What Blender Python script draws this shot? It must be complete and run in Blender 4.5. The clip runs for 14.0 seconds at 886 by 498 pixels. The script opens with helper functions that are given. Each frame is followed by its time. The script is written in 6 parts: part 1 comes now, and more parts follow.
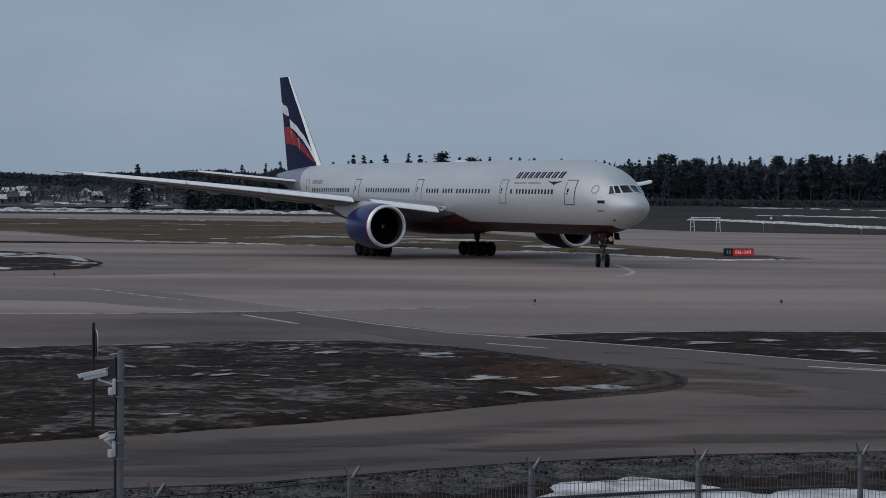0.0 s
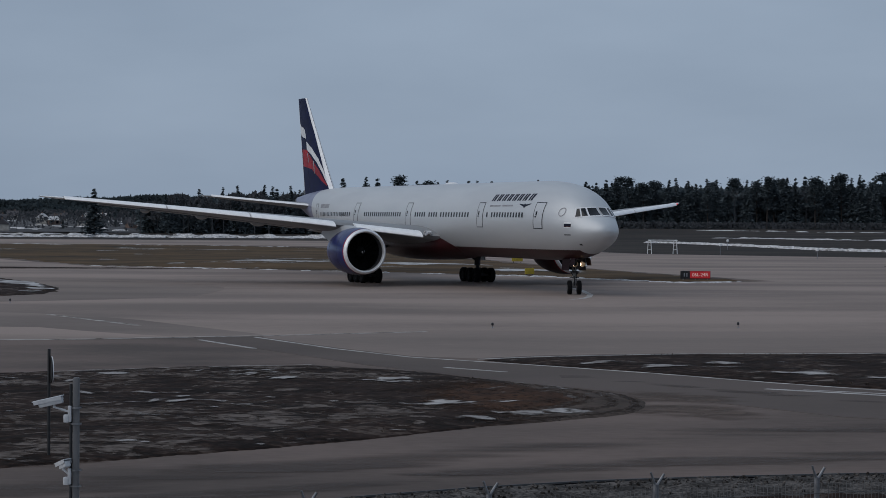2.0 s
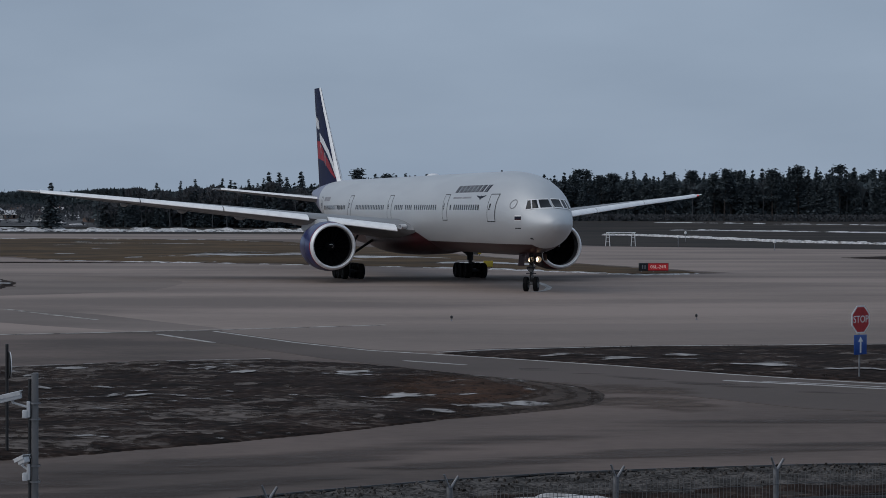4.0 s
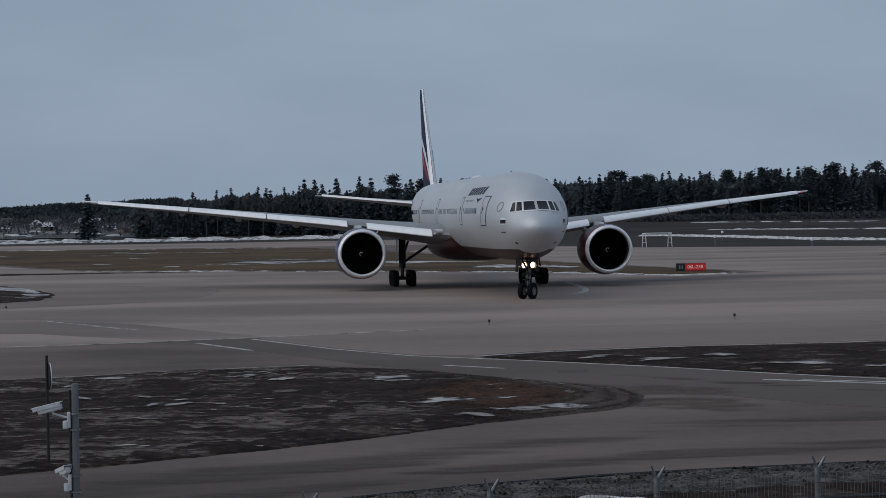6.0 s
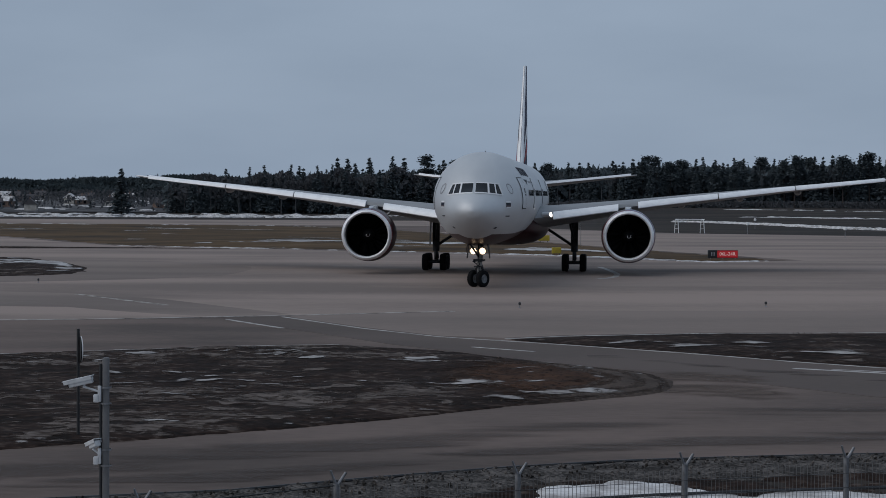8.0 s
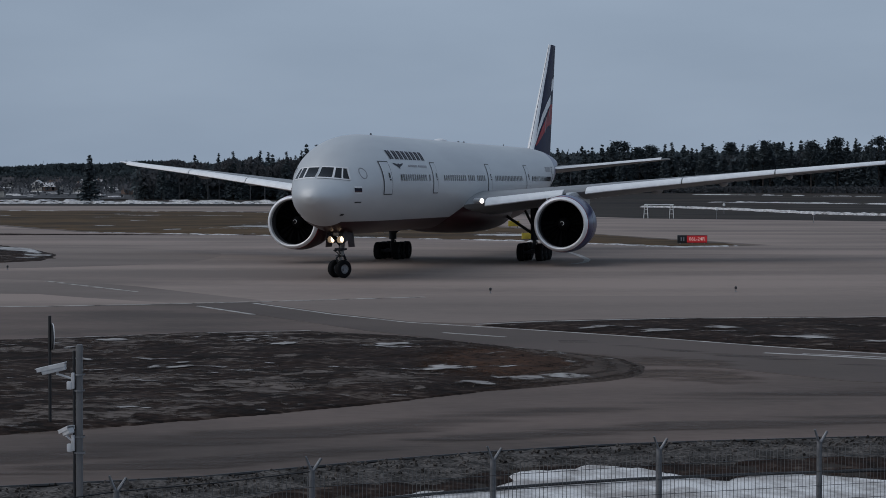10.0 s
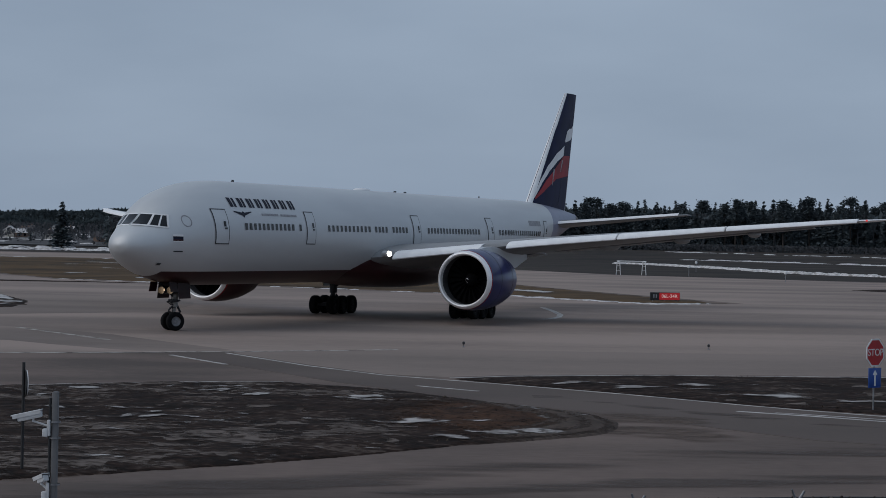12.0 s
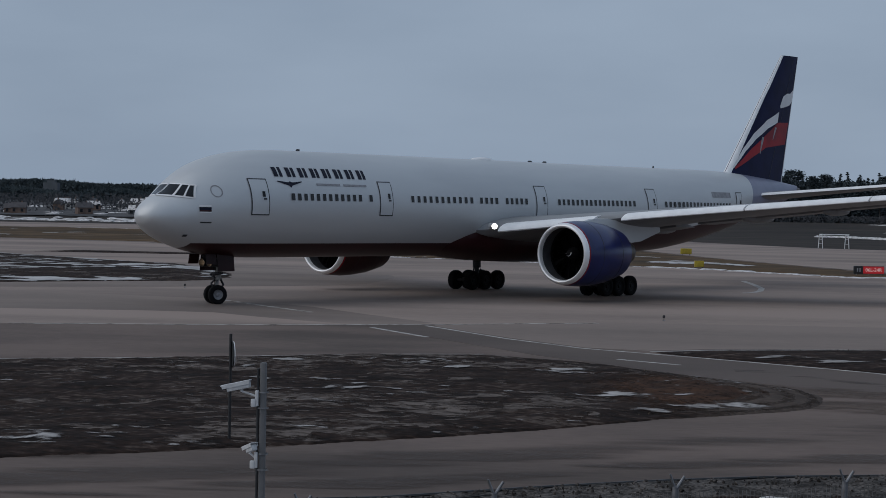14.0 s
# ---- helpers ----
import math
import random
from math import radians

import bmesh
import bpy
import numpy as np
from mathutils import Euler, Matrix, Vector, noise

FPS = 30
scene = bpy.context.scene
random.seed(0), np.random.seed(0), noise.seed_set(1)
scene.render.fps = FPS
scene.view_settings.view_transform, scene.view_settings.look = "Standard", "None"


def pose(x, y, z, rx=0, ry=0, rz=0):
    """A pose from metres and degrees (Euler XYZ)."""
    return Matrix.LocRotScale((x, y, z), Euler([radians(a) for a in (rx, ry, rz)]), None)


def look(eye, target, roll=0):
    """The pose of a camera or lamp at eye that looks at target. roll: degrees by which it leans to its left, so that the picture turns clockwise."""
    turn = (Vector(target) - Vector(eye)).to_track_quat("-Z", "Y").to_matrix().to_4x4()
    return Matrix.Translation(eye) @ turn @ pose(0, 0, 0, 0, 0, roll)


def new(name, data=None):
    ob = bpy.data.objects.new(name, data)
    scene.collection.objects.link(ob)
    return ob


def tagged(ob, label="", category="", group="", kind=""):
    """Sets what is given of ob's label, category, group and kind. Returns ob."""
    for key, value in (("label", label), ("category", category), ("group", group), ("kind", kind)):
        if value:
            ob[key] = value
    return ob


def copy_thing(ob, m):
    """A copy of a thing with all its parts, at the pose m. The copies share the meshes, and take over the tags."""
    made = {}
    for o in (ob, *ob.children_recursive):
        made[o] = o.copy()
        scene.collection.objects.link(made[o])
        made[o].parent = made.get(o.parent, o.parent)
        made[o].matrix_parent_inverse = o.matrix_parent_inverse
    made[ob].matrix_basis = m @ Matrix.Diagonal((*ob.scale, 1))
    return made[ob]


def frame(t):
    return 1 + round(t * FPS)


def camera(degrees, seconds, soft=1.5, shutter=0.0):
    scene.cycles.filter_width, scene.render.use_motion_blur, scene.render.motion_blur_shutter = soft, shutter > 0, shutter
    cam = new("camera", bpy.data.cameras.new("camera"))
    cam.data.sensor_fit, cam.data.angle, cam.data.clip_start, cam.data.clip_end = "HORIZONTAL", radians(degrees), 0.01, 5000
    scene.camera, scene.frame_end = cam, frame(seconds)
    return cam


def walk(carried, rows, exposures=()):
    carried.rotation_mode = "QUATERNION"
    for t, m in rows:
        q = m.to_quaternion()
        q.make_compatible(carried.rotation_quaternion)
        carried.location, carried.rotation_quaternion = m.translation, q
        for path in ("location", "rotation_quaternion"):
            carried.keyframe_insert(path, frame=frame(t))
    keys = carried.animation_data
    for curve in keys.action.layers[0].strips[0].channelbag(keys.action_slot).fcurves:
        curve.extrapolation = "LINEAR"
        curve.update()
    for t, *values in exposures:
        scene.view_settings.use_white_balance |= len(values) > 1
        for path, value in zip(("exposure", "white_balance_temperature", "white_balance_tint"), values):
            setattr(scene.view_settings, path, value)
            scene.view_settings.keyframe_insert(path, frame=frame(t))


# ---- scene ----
cam = camera(25.37, 14.0, soft=0.75)

# seconds, sideways sway, eye height, turn to the right, tilt up, roll
CAMERA_ROWS = [
    (0, -0.001, 5.369, -0.524, -1.463, 0.564),
    (0.5, 0.010, 5.380, -0.717, -1.229, 0.758),
    (1, 0.007, 5.387, -0.521, -1.099, 0.867),
    (1.5, 0.025, 5.391, 0.538, -0.644, 0.638),
    (2, 0.019, 5.394, 0.698, -0.771, 0.361),
    (2.5, 0.015, 5.394, 1.577, -0.625, 0.243),
    (3, 0.009, 5.398, 1.888, -0.970, 0.220),
    (5.5, -0.001, 5.401, 1.685, -0.964, -0.074),
    (6, 0.007, 5.393, 0.849, -0.837, -0.913),
    (6.5, 0.011, 5.397, 0.675, -1.399, -0.355),
    (7, 0.004, 5.403, 0.107, -1.486, -0.268),
    (7.5, 0.000, 5.401, 0.000, -1.562, 0.060),
    (8, -0.010, 5.402, -0.072, -1.375, 0.286),
    (8.5, -0.011, 5.402, 1.249, -1.541, 0.006),
    (11, -0.135, 5.399, 0.589, -1.802, 0.219),
    (11.5, -0.161, 5.400, 1.129, -1.135, 0.232),
    (12, -0.201, 5.401, 1.621, -0.230, 1.165),
    (12.5, -0.230, 5.394, -0.259, -0.129, 1.653),
    (13, -0.269, 5.385, -1.635, -0.482, 0.903),
    (13.5, -0.277, 5.384, -3.445, -1.109, 0.634),
    (14, -0.286, 5.383, -4.117, -1.107, 1.045),
]


def aim(x, z, yaw, pitch, roll):
    yaw, pitch = radians(yaw), radians(pitch)
    eye = Vector((x, 0, z))
    way = Vector((math.sin(yaw) * math.cos(pitch), math.cos(yaw) * math.cos(pitch), math.sin(pitch)))
    return look(eye, eye + 50 * way, roll)


walk(cam, [(t, aim(*r)) for t, *r in CAMERA_ROWS])

# ---- sky and light: an overcast, late winter afternoon ----
world = bpy.data.worlds.new("overcast_sky")
scene.world = world
world.use_nodes = True
SUN_TURN, SUN_HIGH = radians(246), radians(40)


def overcast(world):
    nt = world.node_tree
    nd, ln = nt.nodes, nt.links
    nd.clear()
    out = nd.new("ShaderNodeOutputWorld")
    bg = nd.new("ShaderNodeBackground")
    sky = nd.new("ShaderNodeTexSky")
    sky.sky_type, sky.sun_disc = "NISHITA", False
    sky.sun_elevation, sky.sun_rotation = SUN_HIGH, SUN_TURN
    sky.air_density, sky.dust_density = 1.0, 3.0
    dim = nd.new("ShaderNodeVectorMath")
    dim.operation = "SCALE"
    dim.inputs["Scale"].default_value = 0.05
    ln.new(sky.outputs["Color"], dim.inputs[0])
    co = nd.new("ShaderNodeTexCoord")
    mp = nd.new("ShaderNodeMapping")
    mp.inputs["Scale"].default_value = (2.0, 2.0, 7.0)
    ln.new(co.outputs["Generated"], mp.inputs["Vector"])
    noi = nd.new("ShaderNodeTexNoise")
    noi.inputs["Scale"].default_value, noi.inputs["Detail"].default_value = 2.2, 4.0
    ln.new(mp.outputs["Vector"], noi.inputs["Vector"])
    ramp = nd.new("ShaderNodeValToRGB")
    ramp.color_ramp.elements[0].position, ramp.color_ramp.elements[0].color = 0.3, (*SKY_DARK, 1)
    ramp.color_ramp.elements[1].position, ramp.color_ramp.elements[1].color = 0.7, (*SKY_LIGHT, 1)
    ln.new(noi.outputs["Fac"], ramp.inputs["Fac"])
    mix = nd.new("ShaderNodeMix")
    mix.data_type = "RGBA"
    mix.inputs["Factor"].default_value = 0.9
    ln.new(dim.outputs["Vector"], mix.inputs["A"])
    ln.new(ramp.outputs["Color"], mix.inputs["B"])
    ln.new(mix.outputs["Result"], bg.inputs["Color"])
    bg.inputs["Strength"].default_value = 1.0
    ln.new(bg.outputs["Background"], out.inputs["Surface"])


SKY_DARK, SKY_LIGHT = (0.262, 0.334, 0.440), (0.318, 0.398, 0.512)
overcast(world)

sun = new("sun", bpy.data.lights.new("sun", "SUN"))
sun.data.energy, sun.data.angle, sun.data.color = 1.0, radians(70), (1.0, 0.96, 0.92)
sun.matrix_world = look((0, 0, 80), Vector((0, 0, 80)) - Vector((math.sin(SUN_TURN) * math.cos(SUN_HIGH), math.cos(SUN_TURN) * math.cos(SUN_HIGH), math.sin(SUN_HIGH))))

# ---- materials ----


def material(name, color, rough=0.6, metal=0.0, vary=0.15, scale=3.0, bump=0.0, bump_scale=20.0, second=None, coat=0.0, stretch=(1, 1, 1), specular=0.5, space="Object", fine=0.0, third=None, stops=(0.39, 0.59, 0.68), soft=None):
    """A surface whose colour wanders at two scales between color and second. soft: (low, high), a thin layer that breaks up
    where its mesh's cover, roughened by the fine grain, falls from high to low."""
    m = bpy.data.materials.new(name)
    m.use_nodes = True
    nd, ln = m.node_tree.nodes, m.node_tree.links
    sh = nd["Principled BSDF"]
    sh.inputs["Roughness"].default_value, sh.inputs["Metallic"].default_value = rough, metal
    sh.inputs["Coat Weight"].default_value, sh.inputs["Coat Roughness"].default_value = coat, 0.22
    sh.inputs["Specular IOR Level"].default_value = specular
    co = nd.new("ShaderNodeTexCoord")
    mp = nd.new("ShaderNodeMapping")
    mp.inputs["Scale"].default_value = stretch
    ln.new(co.outputs[space], mp.inputs["Vector"])
    big = nd.new("ShaderNodeTexNoise")
    big.inputs["Scale"].default_value, big.inputs["Detail"].default_value = scale, 6.0
    small = nd.new("ShaderNodeTexNoise")
    small.inputs["Scale"].default_value, small.inputs["Detail"].default_value = bump_scale, 4.0
    for n in (big, small):
        ln.new(mp.outputs["Vector"], n.inputs["Vector"])
    add = nd.new("ShaderNodeMath")
    add.operation = "MULTIPLY_ADD"
    ln.new(small.outputs["Fac"], add.inputs[0])
    add.inputs[1].default_value = fine
    ln.new(big.outputs["Fac"], add.inputs[2])
    ramp = nd.new("ShaderNodeValToRGB")
    second = second or tuple(c * (1 - 2 * vary) for c in color)
    e = ramp.color_ramp.elements
    e[0].position, e[0].color = stops[0], (*second, 1)
    e[1].position, e[1].color = stops[1], (*color, 1)
    if third:
        x = e.new(stops[2])
        x.color = (*third, 1)
    even = nd.new("ShaderNodeMath")
    even.operation = "DIVIDE"
    even.inputs[1].default_value = 1 + fine
    ln.new(add.outputs[0], even.inputs[0])
    ln.new(even.outputs[0], ramp.inputs["Fac"])
    ln.new(ramp.outputs["Color"], sh.inputs["Base Color"])
    if bump:
        b = nd.new("ShaderNodeBump")
        b.inputs["Strength"].default_value, b.inputs["Distance"].default_value = bump, 0.05
        ln.new(small.outputs["Fac"], b.inputs["Height"])
        ln.new(b.outputs["Normal"], sh.inputs["Normal"])
    if soft:
        at = nd.new("ShaderNodeAttribute")
        at.attribute_name = "cover"
        rag = nd.new("ShaderNodeMath")
        rag.operation = "MULTIPLY_ADD"
        ln.new(small.outputs["Fac"], rag.inputs[0])
        rag.inputs[1].default_value = 1.0
        ln.new(at.outputs["Fac"], rag.inputs[2])
        edge = nd.new("ShaderNodeMapRange")
        edge.interpolation_type = "SMOOTHSTEP"
        edge.inputs["From Min"].default_value, edge.inputs["From Max"].default_value = soft[0] + 0.5, soft[1] + 0.5
        ln.new(rag.outputs[0], edge.inputs["Value"])
        gap = nd.new("ShaderNodeBsdfTransparent")
        mix = nd.new("ShaderNodeMixShader")
        ln.new(edge.outputs["Result"], mix.inputs[0])
        ln.new(gap.outputs[0], mix.inputs[1])
        ln.new(sh.outputs[0], mix.inputs[2])
        ln.new(mix.outputs[0], nd["Material Output"].inputs["Surface"])
    return m


def glowing(name, color, strength):
    m = bpy.data.materials.new(name)
    m.use_nodes = True
    sh = m.node_tree.nodes["Principled BSDF"]
    sh.inputs["Base Color"].default_value = (*color, 1)
    sh.inputs["Emission Color"].default_value = (*color, 1)
    sh.inputs["Emission Strength"].default_value = strength
    return m


M_ASPHALT = material("old_asphalt", (0.148, 0.109, 0.092), 0.85, scale=0.14, bump=0.15, bump_scale=4.0, second=(0.073, 0.054, 0.045), stretch=(0.5, 1, 1), specular=0.3, fine=0.25)
M_CONCRETE = material("pale_taxiway_concrete", (0.286, 0.224, 0.193), 0.85, scale=0.07, bump=0.1, bump_scale=3.0, second=(0.168, 0.132, 0.114), stretch=(0.35, 1, 1), specular=0.3, fine=0.25)
M_ROAD = material("dark_road_asphalt", (0.101, 0.077, 0.066), 0.85, scale=0.12, bump=0.15, bump_scale=6.0, second=(0.075, 0.057, 0.048), stretch=(0.4, 1, 1), specular=0.3, fine=0.3)
M_FIELD = material("winter_field", (0.050, 0.041, 0.035), 0.95, scale=0.05, bump=0.3, bump_scale=1.0, second=(0.022, 0.020, 0.019), specular=0.1, fine=0.6, stretch=(0.4, 1, 1))
M_SLUSH = material("grey_melting_snow", (0.40, 0.38, 0.37), 0.85, scale=2.0, bump=0.4, bump_scale=4.5, second=(0.17, 0.155, 0.15), specular=0.2, fine=0.8, soft=(0.36, 1.0), stretch=(0.45, 1, 1))
M_THINSNOW = material("thin_far_snow", (0.50, 0.49, 0.49), 0.85, scale=0.4, bump=0.3, bump_scale=1.0, second=(0.24, 0.23, 0.225), specular=0.2, fine=0.4, soft=(0.30, 0.7))
M_TURF = material("wet_dead_turf", (0.030, 0.0188, 0.0150), 0.95, scale=0.9, bump=0.8, bump_scale=6.0, second=(0.0112, 0.0078, 0.0066), stretch=(0.5, 0.7, 1), specular=0.08, fine=1.3, third=(0.085, 0.066, 0.056), stops=(0.42, 0.55, 0.64))
M_MAT = material("matted_grey_grass", (0.142, 0.119, 0.107), 0.95, scale=1.6, bump=0.4, bump_scale=6.0, second=(0.042, 0.031, 0.026), specular=0.1, fine=1.3, stops=(0.43, 0.60, 0.68), stretch=(0.6, 1, 1), soft=(0.3, 1.0))
M_RUST = material("rust_brown_turf", (0.070, 0.037, 0.023), 0.95, scale=0.8, bump=0.6, bump_scale=5.0, second=(0.022, 0.013, 0.0095), specular=0.08, fine=1.0, soft=(0.1, 1.1))
M_OLDPAVE = material("older_grey_concrete", (0.215, 0.170, 0.147), 0.85, scale=0.08, bump=0.1, bump_scale=3.0, second=(0.144, 0.114, 0.098), stretch=(0.35, 1, 1), specular=0.3, fine=0.25)
M_LANE = material("worn_lane_concrete", (0.222, 0.177, 0.153), 0.85, scale=0.08, bump=0.1, bump_scale=3.0, second=(0.150, 0.119, 0.103), stretch=(0.35, 1, 1), specular=0.3, fine=0.25)
M_RIMGRAVEL = material("muddy_gravel_rim", (0.082, 0.063, 0.053), 0.95, scale=1.0, bump=0.6, bump_scale=5.0, second=(0.042, 0.032, 0.027), specular=0.12, fine=0.8, soft=(0.1, 0.9))
M_WEAR = material("dark_tyre_worn_asphalt", (0.085, 0.064, 0.055), 0.8, scale=0.35, bump_scale=1.6, second=(0.057, 0.043, 0.037), specular=0.3, fine=0.5, stretch=(0.25, 1, 1), soft=(0.1, 1.7))
M_DIRT = material("dried_mud", (0.126, 0.096, 0.081), 0.95, scale=0.8, bump_scale=1.6, second=(0.082, 0.063, 0.054), specular=0.15, fine=0.4, stretch=(0.5, 1, 1), soft=(0.1, 1.4))
M_STRAW = material("dry_straw_grass", (0.10, 0.078, 0.060), 0.95, scale=0.3, second=(0.030, 0.021, 0.016), specular=0.1)
# far trees: the haze of distance is mixed into this blue-grey
M_HAZYWOOD = material("haze_toned_far_wood", (0.060, 0.074, 0.080), 0.95, scale=0.02, second=(0.044, 0.056, 0.061), specular=0.0)
# hillside field, greyed and lightened in colour to stand for haze
M_HILL = material("hazed_winter_hillside", (0.105, 0.104, 0.108), 0.95, scale=0.06, bump=0.3, bump_scale=0.5, second=(0.050, 0.051, 0.054), specular=0.1, fine=0.8)
M_BROWN = material("brown_far_turf", (0.112, 0.071, 0.036), 0.95, scale=0.09, bump=0.4, bump_scale=0.7, second=(0.034, 0.026, 0.019), specular=0.1, fine=0.9, stretch=(0.3, 1, 1), third=(0.13, 0.10, 0.075))
M_GRAVEL = material("grey_gravel_verge", (0.128, 0.114, 0.106), 0.95, scale=1.6, bump=0.9, bump_scale=12.0, second=(0.022, 0.019, 0.017), specular=0.2, fine=1.2, stops=(0.45, 0.60, 0.68))
M_SNOW = material("old_snow", (0.68, 0.67, 0.67), 0.8, scale=1.5, bump=0.4, bump_scale=8.0, second=(0.32, 0.30, 0.29), specular=0.2, fine=0.3)
M_LINE = material("worn_white_line", (0.46, 0.44, 0.425), 0.7, scale=1.2, bump_scale=2.2, second=(0.24, 0.226, 0.216), fine=0.5, soft=(-0.42, -0.06))
M_FAINT = material("nearly_worn_off_line", (0.40, 0.375, 0.355), 0.75, scale=1.0, bump_scale=1.3, second=(0.20, 0.175, 0.16), fine=0.5, soft=(-0.28, 0.06))
M_STEEL = material("galvanised_steel", (0.30, 0.30, 0.31), 0.45, metal=0.8, scale=6, second=(0.20, 0.20, 0.21))
M_WIRE = material("weathered_fence_wire", (0.15, 0.15, 0.155), 0.6, metal=0.5, scale=6, second=(0.09, 0.09, 0.095))
M_POLE = material("grey_painted_pole", (0.115, 0.115, 0.12), 0.55, scale=5, second=(0.10, 0.10, 0.105))
M_DARK = material("black_painted_metal", (0.018, 0.018, 0.02), 0.5, scale=6)
M_CASE = material("white_camera_plastic", (0.55, 0.55, 0.56), 0.45, scale=8, vary=0.08)
M_SILVER = material("silver_grey_fuselage_paint", (0.565, 0.582, 0.596), 0.50, metal=0.4, scale=0.6, second=(0.525, 0.542, 0.56), coat=0.06, stretch=(0.2, 1, 1))
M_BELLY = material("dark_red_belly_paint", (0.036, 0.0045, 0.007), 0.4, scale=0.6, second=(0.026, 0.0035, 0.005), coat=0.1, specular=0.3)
M_WING = material("grey_wing_paint", (0.25, 0.254, 0.262), 0.45, scale=0.8, second=(0.20, 0.204, 0.21), stretch=(1, 0.3, 1))
M_SLAT = material("bright_leading_edge_metal", (0.90, 0.90, 0.90), 0.35, scale=1.5, second=(0.82, 0.82, 0.83))
M_BLUE = material("dark_blue_cowl_paint", (0.006, 0.015, 0.105), 0.3, scale=1.0, second=(0.005, 0.011, 0.078), coat=0.25, specular=0.3)
M_NAVY = material("navy_tail_paint", (0.007, 0.010, 0.050), 0.5, scale=0.8, second=(0.005, 0.007, 0.036), specular=0.12)
M_RED = material("red_livery_paint", (0.36, 0.014, 0.026), 0.5, scale=0.8, second=(0.22, 0.014, 0.024), specular=0.25)
M_WHITE = material("white_livery_paint", (0.75, 0.75, 0.76), 0.35, scale=1.0, vary=0.05)
M_CHROME = material("polished_inlet_lip", (0.86, 0.86, 0.87), 0.45, metal=0.45, scale=2, vary=0.05)
M_INLET = material("grey_inlet_lining", (0.055, 0.055, 0.060), 0.6, scale=2)
M_FAN = material("dark_fan_blades", (0.004, 0.004, 0.005), 0.75, specular=0.2, scale=4)
M_HOT = material("burnt_exhaust_metal", (0.12, 0.10, 0.09), 0.45, metal=0.8, scale=2)
M_TYRE = material("black_tyre_rubber", (0.008, 0.008, 0.009), 0.9, scale=4, bump=0.2, specular=0.15)
# main wheel rims, much darker than those of the nose wheels
M_DARKRIM = material("dark_main_rim", (0.022, 0.022, 0.024), 0.75, metal=0.2, scale=6, specular=0.2)
M_RIM = material("dusty_wheel_rim", (0.24, 0.24, 0.25), 0.5, metal=0.3, scale=6)
M_GEAR = material("grey_gear_leg", (0.045, 0.045, 0.050), 0.55, metal=0.2, scale=4, specular=0.3)
M_NOSELEG = material("pale_grey_nose_leg", (0.26, 0.25, 0.24), 0.5, scale=4)
M_GLASS = material("dark_cabin_glass", (0.010, 0.011, 0.014), 0.12, scale=2, specular=0.35)
M_TAIL = material("lilac_grey_tail_paint", (0.195, 0.205, 0.295), 0.4, scale=0.6, second=(0.160, 0.170, 0.25), coat=0.1)
M_INK = material("dark_blue_lettering", (0.010, 0.012, 0.028), 0.5, scale=3, specular=0.15)
M_PALE = material("pale_grey_marking", (0.30, 0.30, 0.32), 0.5, scale=3)
M_SEAM = material("dark_door_outline", (0.03, 0.032, 0.04), 0.5, scale=3)
M_TIPLAMP = glowing("lit_red_tip_lamp", (0.8, 0.05, 0.04), 0.6)
M_AMBER = glowing("small_amber_lamp", (1.0, 0.24, 0.12), 2.2)
M_LAMP = glowing("lit_landing_lamp", (1.0, 0.72, 0.48), 2.6)
M_GLINT = glowing("lit_wing_root_lamp", (1.0, 0.94, 0.82), 6.0)
M_BARK = material("wet_bark", (0.055, 0.045, 0.038), 0.95, scale=3, bump=0.4, second=(0.03, 0.026, 0.023))
M_PINEBARK = material("pale_pine_bark", (0.062, 0.050, 0.045), 0.95, scale=2, bump=0.4, second=(0.038, 0.032, 0.030))
# needle colour is lifted towards blue-grey in place of aerial haze
M_NEEDLE = material("haze_lightened_needles", (0.100, 0.121, 0.131), 0.95, scale=0.6, second=(0.064, 0.080, 0.090), specular=0.1)
# twigs and scrub: cool, raised grey that includes the haze before them
M_TWIG = material("haze_lightened_twigs", (0.080, 0.083, 0.090), 0.95, scale=0.6, second=(0.054, 0.057, 0.063), specular=0.1)
M_SIGNRED = material("red_sign_face", (0.42, 0.018, 0.022), 0.45, scale=3, vary=0.1)
M_SIGNBLUE = material("blue_sign_face", (0.015, 0.07, 0.30), 0.45, scale=3, vary=0.1)
M_SIGNWHITE = material("white_sign_paint", (0.7, 0.7, 0.7), 0.45, scale=3, vary=0.06)
M_YELLOW = material("yellow_paint", (0.40, 0.30, 0.02), 0.5, scale=3, vary=0.12)
M_SIGNGLOW = glowing("lit_red_sign", (0.60, 0.022, 0.028), 0.14)
M_SIGNTEXT = glowing("lit_sign_letters", (0.8, 0.62, 0.58), 0.25)
M_WALL_A = material("pale_house_wall", (0.42, 0.40, 0.37), 0.9, scale=0.5)
M_WALL_B = material("brown_house_wall", (0.16, 0.11, 0.09), 0.9, scale=0.5)
# wall grey with distance haze put into it; some village houses share it
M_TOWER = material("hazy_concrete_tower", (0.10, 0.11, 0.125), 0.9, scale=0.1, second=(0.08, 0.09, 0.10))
M_ROOF = material("dark_house_roof", (0.07, 0.065, 0.07), 0.8, scale=0.5)

